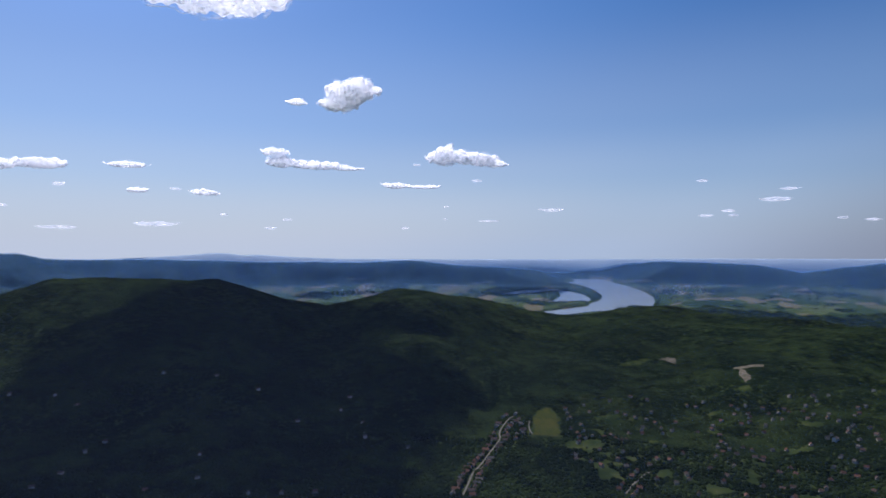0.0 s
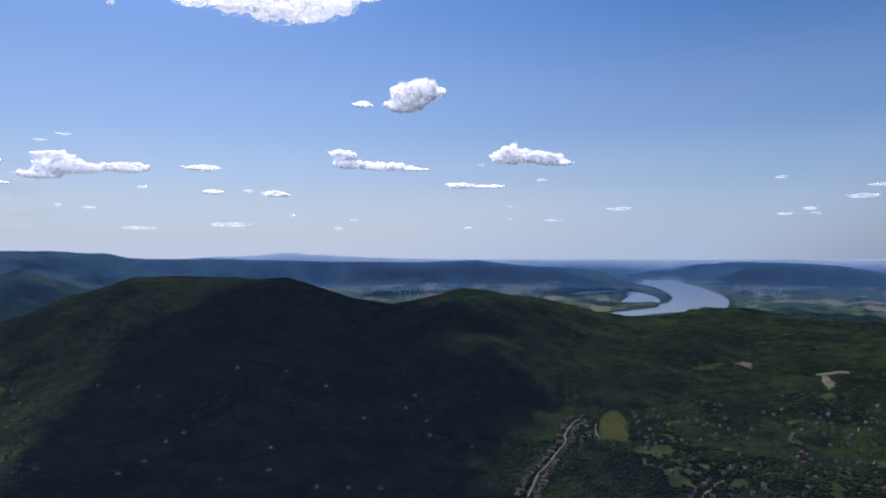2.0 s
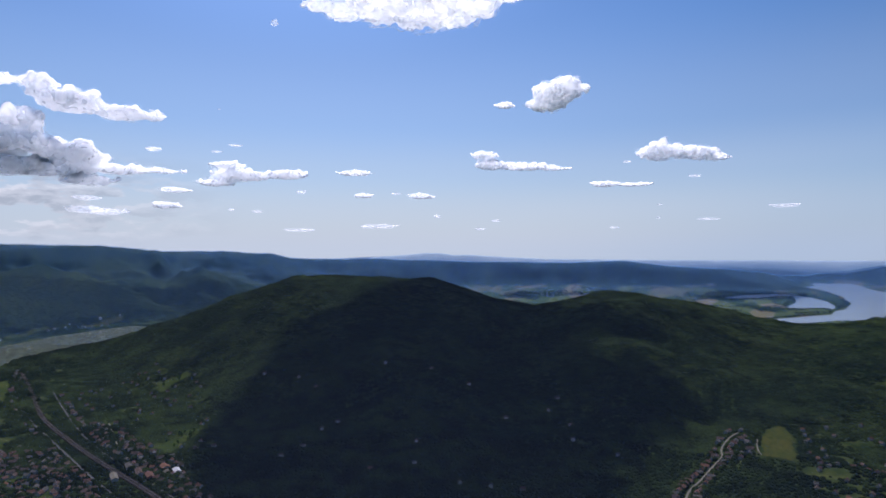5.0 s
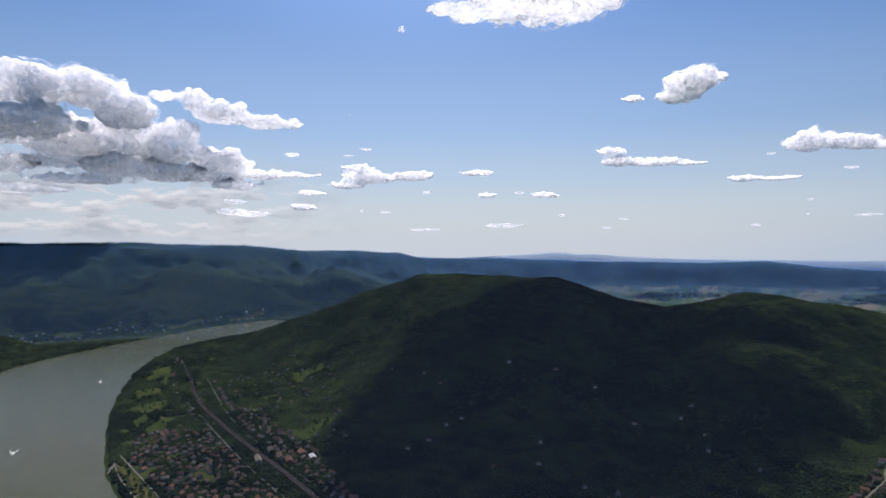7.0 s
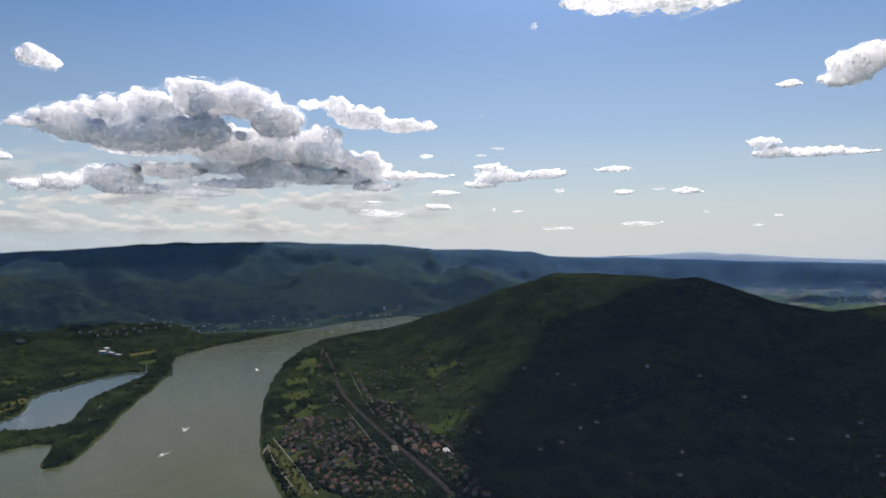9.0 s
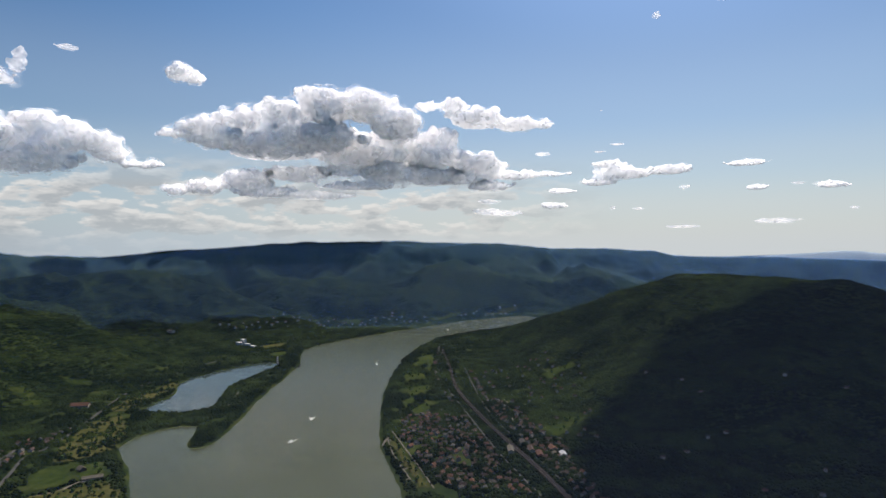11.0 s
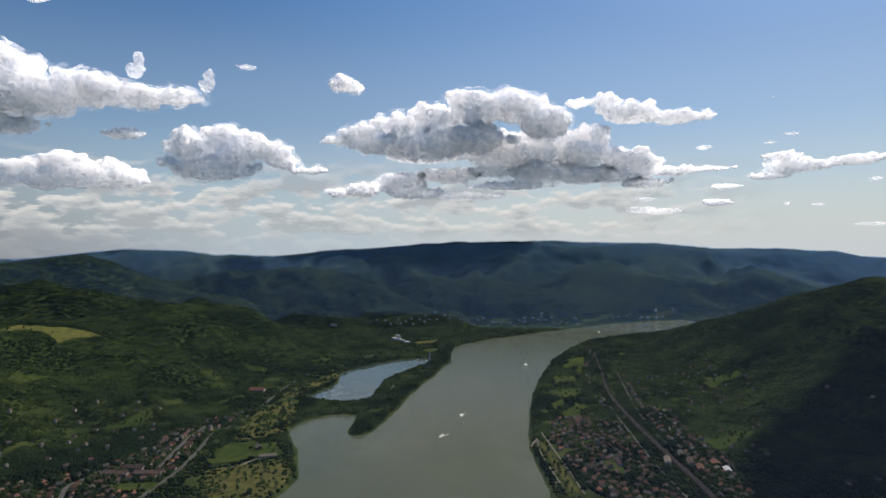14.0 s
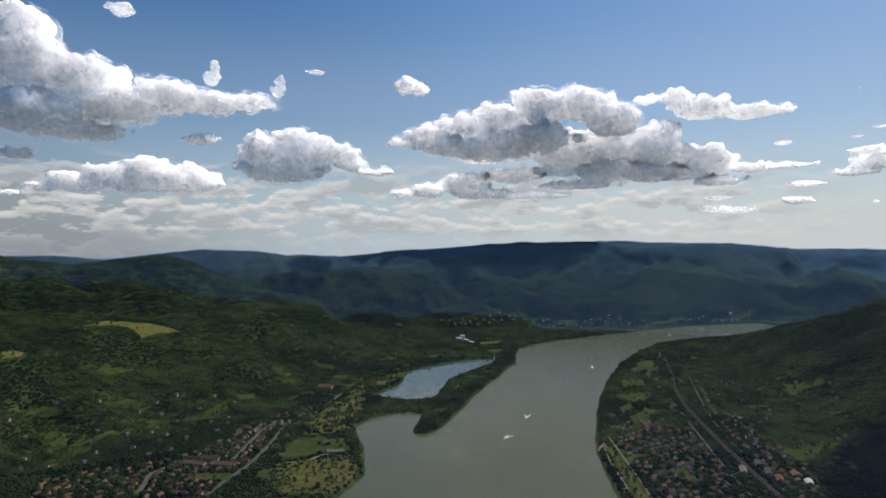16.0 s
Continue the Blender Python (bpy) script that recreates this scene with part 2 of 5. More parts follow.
# each chain of hills: azimuth, angle of the crest over the horizon, distance of the crest, length of the near slope
CHAINS = {
    "river_hill": [(-12.0, -6.00, 2300, 1350), (-7.9, -5.68, 2280, 1300), (-4.9, -5.09, 2230, 1250), (-1.9, -4.38, 2180, 1200), (1.3, -3.86, 2130, 1200), (4.4, -3.69, 2100, 1150),
                   (7.4, -4.37, 2120, 1150), (10.5, -4.93, 2150, 1150), (14.3, -4.25, 2120, 1150), (17.4, -3.18, 2080, 1150), (19.8, -2.52, 2060, 1150), (22.0, -2.65, 2080, 1150), (24.8, -2.32, 2110, 1150),
                   (29.2, -2.12, 2180, 1150), (32.1, -1.90, 2230, 1150), (34.3, -2.55, 2280, 1150), (36.2, -3.22, 2330, 1150), (41.3, -5.32, 2450, 1150), (44.4, -6.35, 2530, 1200), (46.5, -7.09, 2580, 900), (49.5, -7.93, 2610, 500)],
    "plateau": [(-60.0, -5.90, 2300, 1650), (-35.3, -5.87, 2300, 1600), (-29.0, -6.11, 2300, 1550), (-25.0, -6.30, 2280, 1500), (-20.6, -6.15, 2270, 1500), (-15.8, -5.56, 2260, 1450), (-13.0, -5.66, 2260, 1400), (-11.0, -5.95, 2260, 1400), (-6.0, -6.50, 2250, 1400)],
    "left_foothills": [(130.0, -4.24, 1900, 1100), (107.5, -4.74, 2000, 1050), (101.9, -5.32, 2000, 1000), (98.3, -5.81, 2000, 950), (94.5, -5.31, 2100, 900), (88.9, -4.83, 2200, 850), (83.6, -5.74, 2200, 600), (79.6, -7.32, 2150, 400), (76.5, -8.99, 2100, 250)],
    "left_summit": [(140.0, -0.68, 3000, 1000), (107.5, -0.58, 3000, 1000), (105.3, -0.98, 3000, 1000), (102.7, -1.31, 3000, 1000), (99.9, -0.97, 3000, 1000), (96.2, -0.48, 3000, 1000), (94.0, -1.21, 3000, 950), (90.4, -3.09, 2950, 800), (86.5, -4.15, 2850, 600), (83.6, -4.95, 2750, 400)],
    "mid_hills": [(93.0, -3.97, 3300, 700), (89.4, -3.35, 3300, 700), (83.6, -2.31, 3300, 800), (79.6, -1.87, 3250, 850), (76.5, -2.19, 3200, 800), (72.4, -3.38, 3050, 650), (68.7, -5.03, 2850, 400), (65.7, -6.27, 2700, 250)],
    "cone_hills": [(71.3, -5.27, 3300, 600), (67.2, -3.20, 3450, 850), (63.1, -2.66, 3500, 950), (58.6, -3.37, 3450, 850), (55.8, -2.83, 3450, 800), (53.9, -1.81, 3450, 800), (51.8, -1.12, 3450, 800), (49.3, -1.90, 3450, 750), (46.7, -3.13, 3400, 600), (43.1, -4.60, 3300, 400)],
    "back_hill": [(47.0, -4.17, 3650, 425), (44.4, -3.14, 3700, 595), (41.3, -2.00, 3750, 680), (39.8, -1.74, 3750, 680), (37.2, -2.25, 3750, 680), (34.1, -3.10, 3750, 595)],
    "tableland": [(140.0, -0.60, 3950, 765), (103.9, -0.65, 3950, 765), (100.7, -0.99, 3950, 765), (95.4, -0.36, 3950, 765), (91.3, -0.22, 3950, 765), (88.7, -0.32, 3950, 765), (86.5, -0.82, 3950, 765), (81.6, -0.83, 3950, 765), (76.5, -0.37, 3950, 850),
                  (72.9, -0.11, 3950, 850), (68.7, 0.20, 3950, 850), (64.2, 0.36, 3950, 850), (59.1, 0.36, 3950, 850), (52.5, 0.45, 3950, 850), (47.6, 0.25, 3950, 850), (43.5, -0.12, 3950, 765)],
    "far_tableland": [(50.0, -0.30, 4050, 560), (43.5, -0.18, 4050, 560), (39.3, -0.19, 4050, 560), (34.1, -0.33, 4072, 525), (32.6, -0.73, 4090, 489), (30.5, -0.77, 4116, 420), (23.6, -0.85, 4183, 273), (16.8, -1.06, 4183, 193), (7.4, -1.14, 4183, 174), (2.8, -0.96, 4183, 174), (-0.8, -1.39, 4162, 153), (-5.9, -1.60, 4140, 137), (-9.0, -1.51, 4118, 135), (-10.5, -1.90, 4101, 111), (-11.8, -2.60, 4083, 61)],
    "right_ridge": [(-70.0, -1.00, 4208, 168), (-35.3, -1.08, 4208, 168), (-32.1, -1.46, 4208, 143), (-29.8, -1.84, 4208, 119), (-28.2, -1.50, 4208, 131), (-26.6, -1.24, 4208, 137), (-22.8, -1.07, 4208, 143), (-16.4, -0.94, 4208, 143), (-13.9, -1.24, 4208, 131), (-12.6, -1.45, 4208, 119), (-11.1, -2.00, 4208, 79)],
    "skyline": [(-180.0, -0.70, 4480, 290), (-35.3, -0.70, 4480, 290), (-25.0, -0.74, 4480, 290), (-11.1, -0.84, 4480, 290), (0.2, -0.87, 4480, 290), (9.4, -0.82, 4480, 290), (13.0, -0.66, 4480, 290), (15.3, -0.52, 4480, 290), (16.6, -0.43, 4480, 290), (17.8, -0.46, 4480, 290), (18.9, -0.31, 4480, 290), (20.4, -0.28, 4480, 290), (21.6, -0.40, 4480, 290), (23.6, -0.56, 4480, 290), (26.5, -0.70, 4480, 290), (37.2, -1.08, 4480, 290), (180.0, -0.70, 4480, 290)],
}
RIVER, LAGOON, FAR_RIVER, FAR_LAGOON = (
    [(-878, 126), (-913, 152), (-958, 177), (-1020, 193), (-1094, 202), (-1163, 206), (-1212, 207), (-1236, 222), (-1264, 245), (-1292, 298), (-1290, 335), (-1267, 363), (-1201, 335), (-1159, 312), (-1137, 309), (-1128, 326), (-1137, 345), (-1168, 372), (-1219, 412), (-1289, 462), (-1390, 527), (-1484, 593), (-1566, 658), (-1653, 721), (-1711, 765), (-1767, 803), (-1880, 854), (-1993, 916), (-2060, 999), (-2136, 1178), (-2196, 1416), (-2230, 1628), (-2257, 1849), (-2236, 2011), (-2200, 2162), (-1896, 2260), (-1774, 2114), (-1999, 1757), (-1955, 1679), (-1933, 1534), (-1900, 1423), (-1786, 1260), (-1628, 1089), (-1461, 942), (-1299, 814), (-1167, 722), (-1027, 632), (-941, 581), (-889, 558), (-820, 529), (-757, 502), (-560, 410), (-200, 290), (300, 200), (1500, 60), (3000, -100), (3000, -520), (1500, -330), (0, -230), (-400, -130), (-700, 10)],
    [(-1454, 288), (-1413, 326), (-1381, 358), (-1369, 395), (-1397, 431), (-1459, 464), (-1529, 497), (-1588, 540), (-1647, 607), (-1710, 683), (-1757, 742), (-1821, 762), (-1846, 718), (-1830, 637), (-1788, 551), (-1739, 476), (-1692, 436), (-1581, 398), (-1541, 370), (-1507, 334)],
    [(816, 4191), (852, 4144), (1022, 4107), (1060, 4039), (1161, 3890), (1205, 3754), (1215, 3613), (1178, 3474), (1121, 3351), (1019, 3267), (743, 3220), (609, 3130), (500, 3245), (649, 3335), (786, 3406), (817, 3488), (844, 3518), (872, 3531), (933, 3671), (939, 3842), (879, 3965), (798, 4041), (857, 4063), (824, 4134)],
    [(347, 3813), (477, 3896), (620, 3909), (706, 3897), (796, 3822), (845, 3735), (855, 3619), (821, 3505), (805, 3558), (724, 3553), (611, 3550), (660, 3647), (701, 3741), (708, 3851), (647, 3860), (536, 3811), (413, 3791)])
WATERS = (RIVER, LAGOON, FAR_RIVER, FAR_LAGOON)


def shore(x, y, outline):
    """Signed distance to an outline in plan: above 0 outside it."""
    near, inside = np.full(x.shape, 1e12), np.zeros(x.shape, bool)
    for (ax, ay), (bx, by) in zip(outline, outline[1:] + outline[:1]):
        dx, dy = bx - ax, by - ay
        k = np.clip(((x - ax) * dx + (y - ay) * dy) / (dx * dx + dy * dy + 1e-9), 0, 1)
        near = np.minimum(near, (x - ax - k * dx) ** 2 + (y - ay - k * dy) ** 2)
        if dy:
            inside ^= ((ay > y) != (by > y)) & (x < (y - ay) / dy * dx + ax)
    return np.where(inside, -1, 1) * np.sqrt(near)


def to_water(x, y):
    wob = fbm(x, y, 60, 3, 91) * 4
    return np.minimum.reduce([shore(x, y, o) for o in WATERS]) + wob


def height(x, y):
    x, y = np.asarray(x, float), np.asarray(y, float)
    r, az = np.hypot(x, y), np.degrees(np.arctan2(-x, y))
    low = plain(r)
    rough = fbm(x, y, 420, 5, 3)
    crease = 1 - np.abs(fbm(x, y, 240, 3, 29)) * 2
    ravine = 1 - np.abs(fbm(x, y, 520, 4, 17)) * 2
    tame = np.interp(r, [2500, 2900, 3700, 4150], [1.0, 1.9, 1.7, 0.3])     # gullies fade with the air
    deep = np.interp(r, [2500, 2900], [0.5, 0.8])
    z = low + 3 + 3 * (rough + 0.6) * np.clip((r - 300) / 500, 0, 1)
    for name, rows in CHAINS.items():
        rows = sorted(rows)
        a, e, c, n = (np.array(v, float) for v in zip(*rows))
        crest, slope = np.interp(az, a, c), np.interp(az, a, n)
        top = EYE + crest * np.tan(np.radians(np.interp(az, a, e)))
        fade = np.clip((az - a[0] + 3) / 3, 0, 1) * np.clip((a[-1] + 3 - az) / 3, 0, 1) if name != "skyline" else 1.0
        rise = np.maximum(top - plain(crest), 0) * fade * fade * (3 - 2 * fade)
        u = np.where(r < crest, (crest - r) / slope, (r - crest) / (slope * 0.7))
        u = np.clip(u * (1 + 0.28 * rough * (r < crest)), 0, 1)
        form = 0.5 + 0.5 * np.cos(np.pi * u) if name != "plateau" else 1 - u * (0.65 + 0.35 * u)
        gully = np.clip(u * 4, 0, 1) * np.clip((1 - u) * 3, 0, 1) * np.minimum(0.5 * rise, 70) * tame
        z = np.maximum(z, low + 3 + (rise - 3) * form + gully * (0.8 * rough + deep * (ravine - 0.75) - 0.35 * np.clip(crease - 0.6, 0, 1)))
    z = z + 9 * fbm(x, y, 120, 3, 57) * np.clip((z - low - 12) / 40, 0, 1) * np.clip((3200 - r) / 500, 0, 1)
    d = to_water(x, y)
    return np.where((d > 0) | (r > 4190), np.minimum(z, low + 0.6 + 0.35 * np.maximum(d, 0) + 0.5 * np.maximum(r - 4188, 0)), np.maximum(low - 4, low + 0.6 + d * 0.3))

# ---- plan of roads, open land and villages (metres) ----
PATHS = {
    'railway': [(-1704, 1295), (-1435, 1119), (-1219, 966), (-1076, 889), (-939, 822), (-812, 765), (-717, 726), (-625, 681), (-573, 657)],
    'bank_road': [(-1736, 1325), (-1458, 1096), (-1341, 1012), (-1183, 922), (-1068, 861), (-879, 763), (-757, 701), (-668, 661), (-602, 631)],
    'hill_street': [(-1390, 1138), (-1273, 1059), (-1129, 963), (-986, 872), (-871, 813), (-769, 764), (-669, 722), (-602, 685)],
    'promenade': [(-968, 610), (-896, 573), (-839, 551), (-785, 532), (-735, 513)],
    'promenade2': [(-1013, 644), (-890, 598), (-816, 572), (-716, 532)],
    'hill_lane': [(-1030, 965), (-942, 896), (-871, 837)],
    'valley_road': [(-1986, 671), (-1905, 568), (-1793, 431), (-1681, 325), (-1551, 257), (-1472, 218), (-1332, 150), (-1263, 109), (-1238, 75), (-1167, 56), (-1111, 37), (-1064, 20), (-1024, 2), (-988, -22), (-951, -36), (-931, -49)],
    'village_street': [(-1290, 67), (-1220, 33), (-1156, 12), (-1092, -8), (-1068, -19)],
    'village_street2': [(-1100, -94), (-1066, -116), (-1047, -136), (-999, -135), (-958, -140)],
    'field_track': [(-1027, 54), (-1033, 80), (-1034, 107), (-1056, 133), (-1059, 166)],
    'hill_village_road': [(140, 1240), (111, 1171), (101, 1136), (103, 1107), (81, 1065), (59, 1006), (45, 971), (39, 935), (27, 880)],
    'lane_right': [(312, 937), (290, 919), (262, 882), (246, 853)],
    'pitch_track': [(166, 1205), (158, 1153), (162, 1124)],
    'spit_path': [(-1503, 526), (-1441, 496), (-1388, 466), (-1340, 433)],
    'quay': [(-939, 581), (-946, 592), (-970, 614)],
    'cross1': [(-812, 542), (-815, 552), (-817, 563), (-798, 569)],
    'cross2': [(-774, 520), (-777, 529), (-769, 534)],
    'pier_path': [(-948, 589), (-968, 610), (-936, 600)],
}
AREAS = {
    'pitch': [(160, 1117), (169, 1184), (190, 1278), (211, 1319), (230, 1320), (232, 1255), (214, 1136), (203, 1101)],
    'field_w1': [(-1122, 73), (-1149, 89), (-1145, 127), (-1073, 124), (-1055, 105), (-1050, 69)],
    'field_w2': [(-1136, 136), (-1134, 176), (-1071, 170), (-1068, 131)],
    'scrub': [(-1319, 154), (-1395, 194), (-1425, 256), (-1277, 245), (-1192, 198), (-1169, 163), (-1166, 121), (-1188, 103)],
    'bank_meadow': [(-1035, 56), (-1041, 117), (-1039, 168), (-976, 176), (-919, 153), (-880, 122), (-898, 55), (-943, 41)],
    'strip_meadow': [(-1466, 230), (-1562, 288), (-1644, 364), (-1715, 445), (-1644, 419), (-1555, 359), (-1505, 305), (-1455, 268)],
    'green': [(-1032, -87), (-1026, -56), (-1008, -6), (-984, -20), (-998, -70)],
    'hill_meadow': [(-1783, -384), (-1852, -365), (-1938, -319), (-1913, -272), (-1911, -222), (-1877, -158), (-1846, -193), (-1807, -221), (-1779, -247), (-1820, -271), (-1864, -327)],
    'meadow_l': [(-1534, -482), (-1571, -443), (-1515, -434), (-1492, -469)],
    'clear1': [(-1707, 63), (-1713, 104), (-1699, 125), (-1668, 111)],
    'clear2': [(-1666, 87), (-1658, 136), (-1623, 123), (-1633, 99)],
    'clear3': [(-1799, 183), (-1779, 247), (-1756, 241), (-1769, 199)],
    'slope1': [(-1510, -341), (-1518, -321), (-1548, -272), (-1505, -286)],
    'vine1': [(-1254, -344), (-1268, -304), (-1231, -286), (-1206, -306)],
    'vine2': [(-1206, -289), (-1276, -270), (-1250, -256), (-1163, -262)],
    'vine3': [(-1433, -144), (-1430, -77), (-1409, -87), (-1422, -132)],
    'vine4': [(-1365, -85), (-1440, -32), (-1404, -26), (-1327, -61)],
    'garden1': [(-1268, 839), (-1277, 910), (-1210, 894), (-1190, 817)],
    'garden2': [(-1414, 944), (-1397, 1004), (-1323, 956), (-1338, 899)],
    'field_r': [(-1095, 745), (-1127, 810), (-1087, 797), (-1049, 734)],
    'garden3': [(-1606, 1123), (-1635, 1207), (-1530, 1134), (-1526, 1077)],
    'hill_clear': [(-1173, 1225), (-1177, 1281), (-1145, 1315), (-1118, 1301), (-1131, 1264), (-1120, 1203)],
    'orchard': [(-824, 873), (-858, 977), (-831, 1000), (-805, 933), (-779, 848)],
    'tan1': [(723, 1525), (733, 1507), (718, 1452), (690, 1430), (703, 1495)],
    'tan2': [(719, 1558), (780, 1524), (771, 1506), (709, 1532)],
    'lawn': [(-953, 604), (-847, 561), (-737, 516), (-721, 532), (-834, 573), (-929, 604)],
    'vine5': [(-1312, -386), (-1339, -349), (-1330, -319), (-1312, -360)],
    'vine6': [(-1373, -251), (-1400, -215), (-1391, -193), (-1372, -236)],
    'vine7': [(-1489, -304), (-1542, -259), (-1544, -226), (-1479, -270)],
    'vine8': [(-1504, -9), (-1520, 28), (-1488, 34), (-1452, -3)],
    'strip1': [(-1445, 1039), (-1574, 1154), (-1552, 1150), (-1387, 1010)],
    'strip2': [(-1541, 1062), (-1585, 1146), (-1538, 1115), (-1482, 1029)],
    'strip3': [(-1167, 773), (-1190, 817), (-1157, 809), (-1122, 754)],
    'tan_g': [(649, 1383), (690, 1417), (680, 1377), (655, 1363)],
    'quarry': [(566, 1650), (594, 1665), (619, 1652), (601, 1612), (591, 1632)],
    'clear_r': [(448, 1599), (529, 1649), (557, 1653), (498, 1600)],
    'shore1': [(-2140, 821), (-2160, 931), (-2073, 900), (-2061, 802)],
    'shore2': [(-1976, 789), (-1981, 850), (-1895, 817), (-1897, 762)],
    'shore3': [(-2334, 1704), (-2335, 1883), (-2313, 1871), (-2311, 1693)],
    'shore4': [(-2325, 2028), (-2281, 2209), (-2263, 2192), (-2303, 2015)],
    'far_a': [(1595, 3300), (1714, 3358), (1825, 3395), (1873, 3306), (1833, 3272), (1766, 3342), (1606, 3261)],
    'far_b': [(1388, 3489), (1497, 3487), (1608, 3454), (1603, 3412), (1473, 3432), (1377, 3423)],
    'far_c': [(1216, 3362), (1306, 3424), (1286, 3363), (1212, 3310)],
    'far_d': [(1586, 3221), (1613, 3106), (1654, 2953), (1610, 2935), (1545, 3080), (1533, 3202)],
    'far_e': [(1983, 3277), (2064, 3196), (2031, 3153), (1965, 3223)],
    'far_f': [(2188, 3318), (2260, 3228), (2232, 3156), (2141, 3224)],
    'far_g': [(1104, 4000), (1210, 3933), (1320, 3892), (1333, 3877), (1218, 3904), (1111, 3962)],
    'far_h': [(2074, 3166), (2181, 3136), (2129, 3081), (2053, 3114)],
    'far_i': [(1503, 3577), (1772, 3597), (2061, 3591), (2247, 3477), (2260, 3451), (2059, 3534), (1739, 3468), (1491, 3473)],
    'far_j': [(-876, 3913), (-708, 3978), (-699, 3928), (-830, 3867)],
    'far_k': [(-643, 4029), (-500, 4059), (-480, 4052), (-623, 4017)],
    'far_l': [(160, 4052), (341, 4041), (357, 4024), (178, 4036)],
}
ZONES = {
    'bank_village': [(-995, 641), (-1062, 729), (-1051, 798), (-891, 761), (-751, 702), (-601, 637), (-721, 532), (-854, 587)],
    'rail_village': [(-1129, 963), (-992, 942), (-752, 841), (-614, 738), (-541, 689), (-578, 658), (-749, 738), (-943, 842)],
    'west_village': [(-1371, 154), (-1330, 81), (-1268, 13), (-1159, -44), (-1090, -110), (-1085, -190), (-1060, -280), (-965, -270), (-950, -180), (-935, -51), (-1012, -6), (-1115, 39), (-1257, 87)],
    'west_slope': [(-1360, -409), (-1504, -9), (-1260, -28), (-1064, -187), (-1053, -303), (-1255, -395)],
    'pitch_village': [(159, 1262), (129, 1241), (100, 1168), (75, 1105), (41, 1007), (3, 884), (47, 883), (88, 1028), (110, 1066), (149, 1138)],
    'right_slope': [(264, 1363), (632, 1360), (919, 1314), (575, 823), (228, 858), (199, 1029)],
    'shade_slope': [(-892, 1260), (-103, 1344), (-5, 1172), (-4, 884), (-629, 888)],
    'hill_gardens': [(-1339, 1142), (-1275, 1451), (-1092, 1313), (-705, 880), (-774, 820), (-1000, 934)],
    'far_town': [(1274, 3860), (1552, 3773), (1515, 3605), (1253, 3646)],
    'far_hamlet': [(-723, 3827), (-479, 3956), (-338, 3976), (-579, 3680)],
    'far_bank': [(-2487, 791), (-2506, 1326), (-2354, 1719), (-2288, 2216), (-2259, 2188), (-2314, 1689), (-2431, 1232), (-2435, 823)],
}
SURFACE = {'pitch': 'pitch', 'scrub': 'dry_meadow', 'bank_meadow': 'dry_meadow', 'strip_meadow': 'dry_meadow', 'tan1': 'earth', 'tan2': 'earth', 'lawn': 'dry_meadow', 'quarry': 'earth', 'meadow_l': 'hay', 'hill_meadow': 'hay', 'shore1': 'dry_meadow', 'shore4': 'dry_meadow', 'far_a': 'stubble', 'far_b': 'stubble', 'far_c': 'stubble', 'far_e': 'stubble', 'far_g': 'stubble', 'far_h': 'stubble', 'far_j': 'stubble', 'far_k': 'stubble', 'far_l': 'stubble'}
WIDTHS = {"railway": 12, "bank_road": 3.6, "hill_street": 3.2, "promenade": 2.2, "promenade2": 2.4, "hill_lane": 2.5, "quay": 2.5, "cross1": 1.8, "cross2": 1.8, "pier_path": 2.2, "valley_road": 5, "village_street": 6, "village_street2": 6,
          "field_track": 7, "hill_village_road": 2.8, "lane_right": 3, "pitch_track": 2, "spit_path": 2.2}


def ground_z(x, y):
    """Height of the ground sheet as it is meshed."""
    x, y = np.asarray(x, float), np.asarray(y, float)
    r, az = np.hypot(x, y), (np.degrees(np.arctan2(-x, y)) + 44) % 360 - 44
    u = np.interp(az, AZ, np.arange(na))
    v = np.interp(r, RINGS, np.arange(nr))
    a, b = np.clip(u.astype(int), 0, na - 2), np.clip(v.astype(int), 0, nr - 2)
    u, v = u - a, v - b
    return (gz[b, a] * (1 - u) + gz[b, a + 1] * u) * (1 - v) + (gz[b + 1, a] * (1 - u) + gz[b + 1, a + 1] * u) * v


def along(points, step):
    """A smooth line through the points, with its headings."""
    p = np.array(points, float)
    for k in range(2):
        q = np.empty((2 * len(p) - 2, 2))
        q[0::2], q[1::2] = p[:-1] * 0.75 + p[1:] * 0.25, p[:-1] * 0.25 + p[1:] * 0.75
        p = np.vstack([p[:1], q, p[-1:]])
    d = np.concatenate([[0], np.cumsum(np.hypot(*np.diff(p, axis=0).T))])
    s = np.arange(0, d[-1], step)
    line = np.stack([np.interp(s, d, p[:, 0]), np.interp(s, d, p[:, 1])], 1)
    g = np.gradient(line, axis=0)
    return line, g / np.hypot(*g.T)[:, None]


def to_paths(x, y):
    near = np.full(np.shape(x), 1e9)
    for name, points in PATHS.items():
        line = along(points, 12)[0]
        for a, b in zip(line[:-1], line[1:]):
            d = b - a
            k = np.clip(((x - a[0]) * d[0] + (y - a[1]) * d[1]) / (d @ d), 0, 1)
            near = np.minimum(near, np.hypot(x - a[0] - k * d[0], y - a[1] - k * d[1]) - WIDTHS[name] / 2)
    return near


def inside_any(x, y, names, grow=0.0):
    hit = np.zeros(np.shape(x), bool)
    for n in names:
        outline = AREAS.get(n) or ZONES.get(n)
        hit |= shore(x, y, outline) < grow
    return hit


# where houses stand: scattered in their villages, clear of roads and water
hrng = np.random.default_rng(5)
HOUSES = []


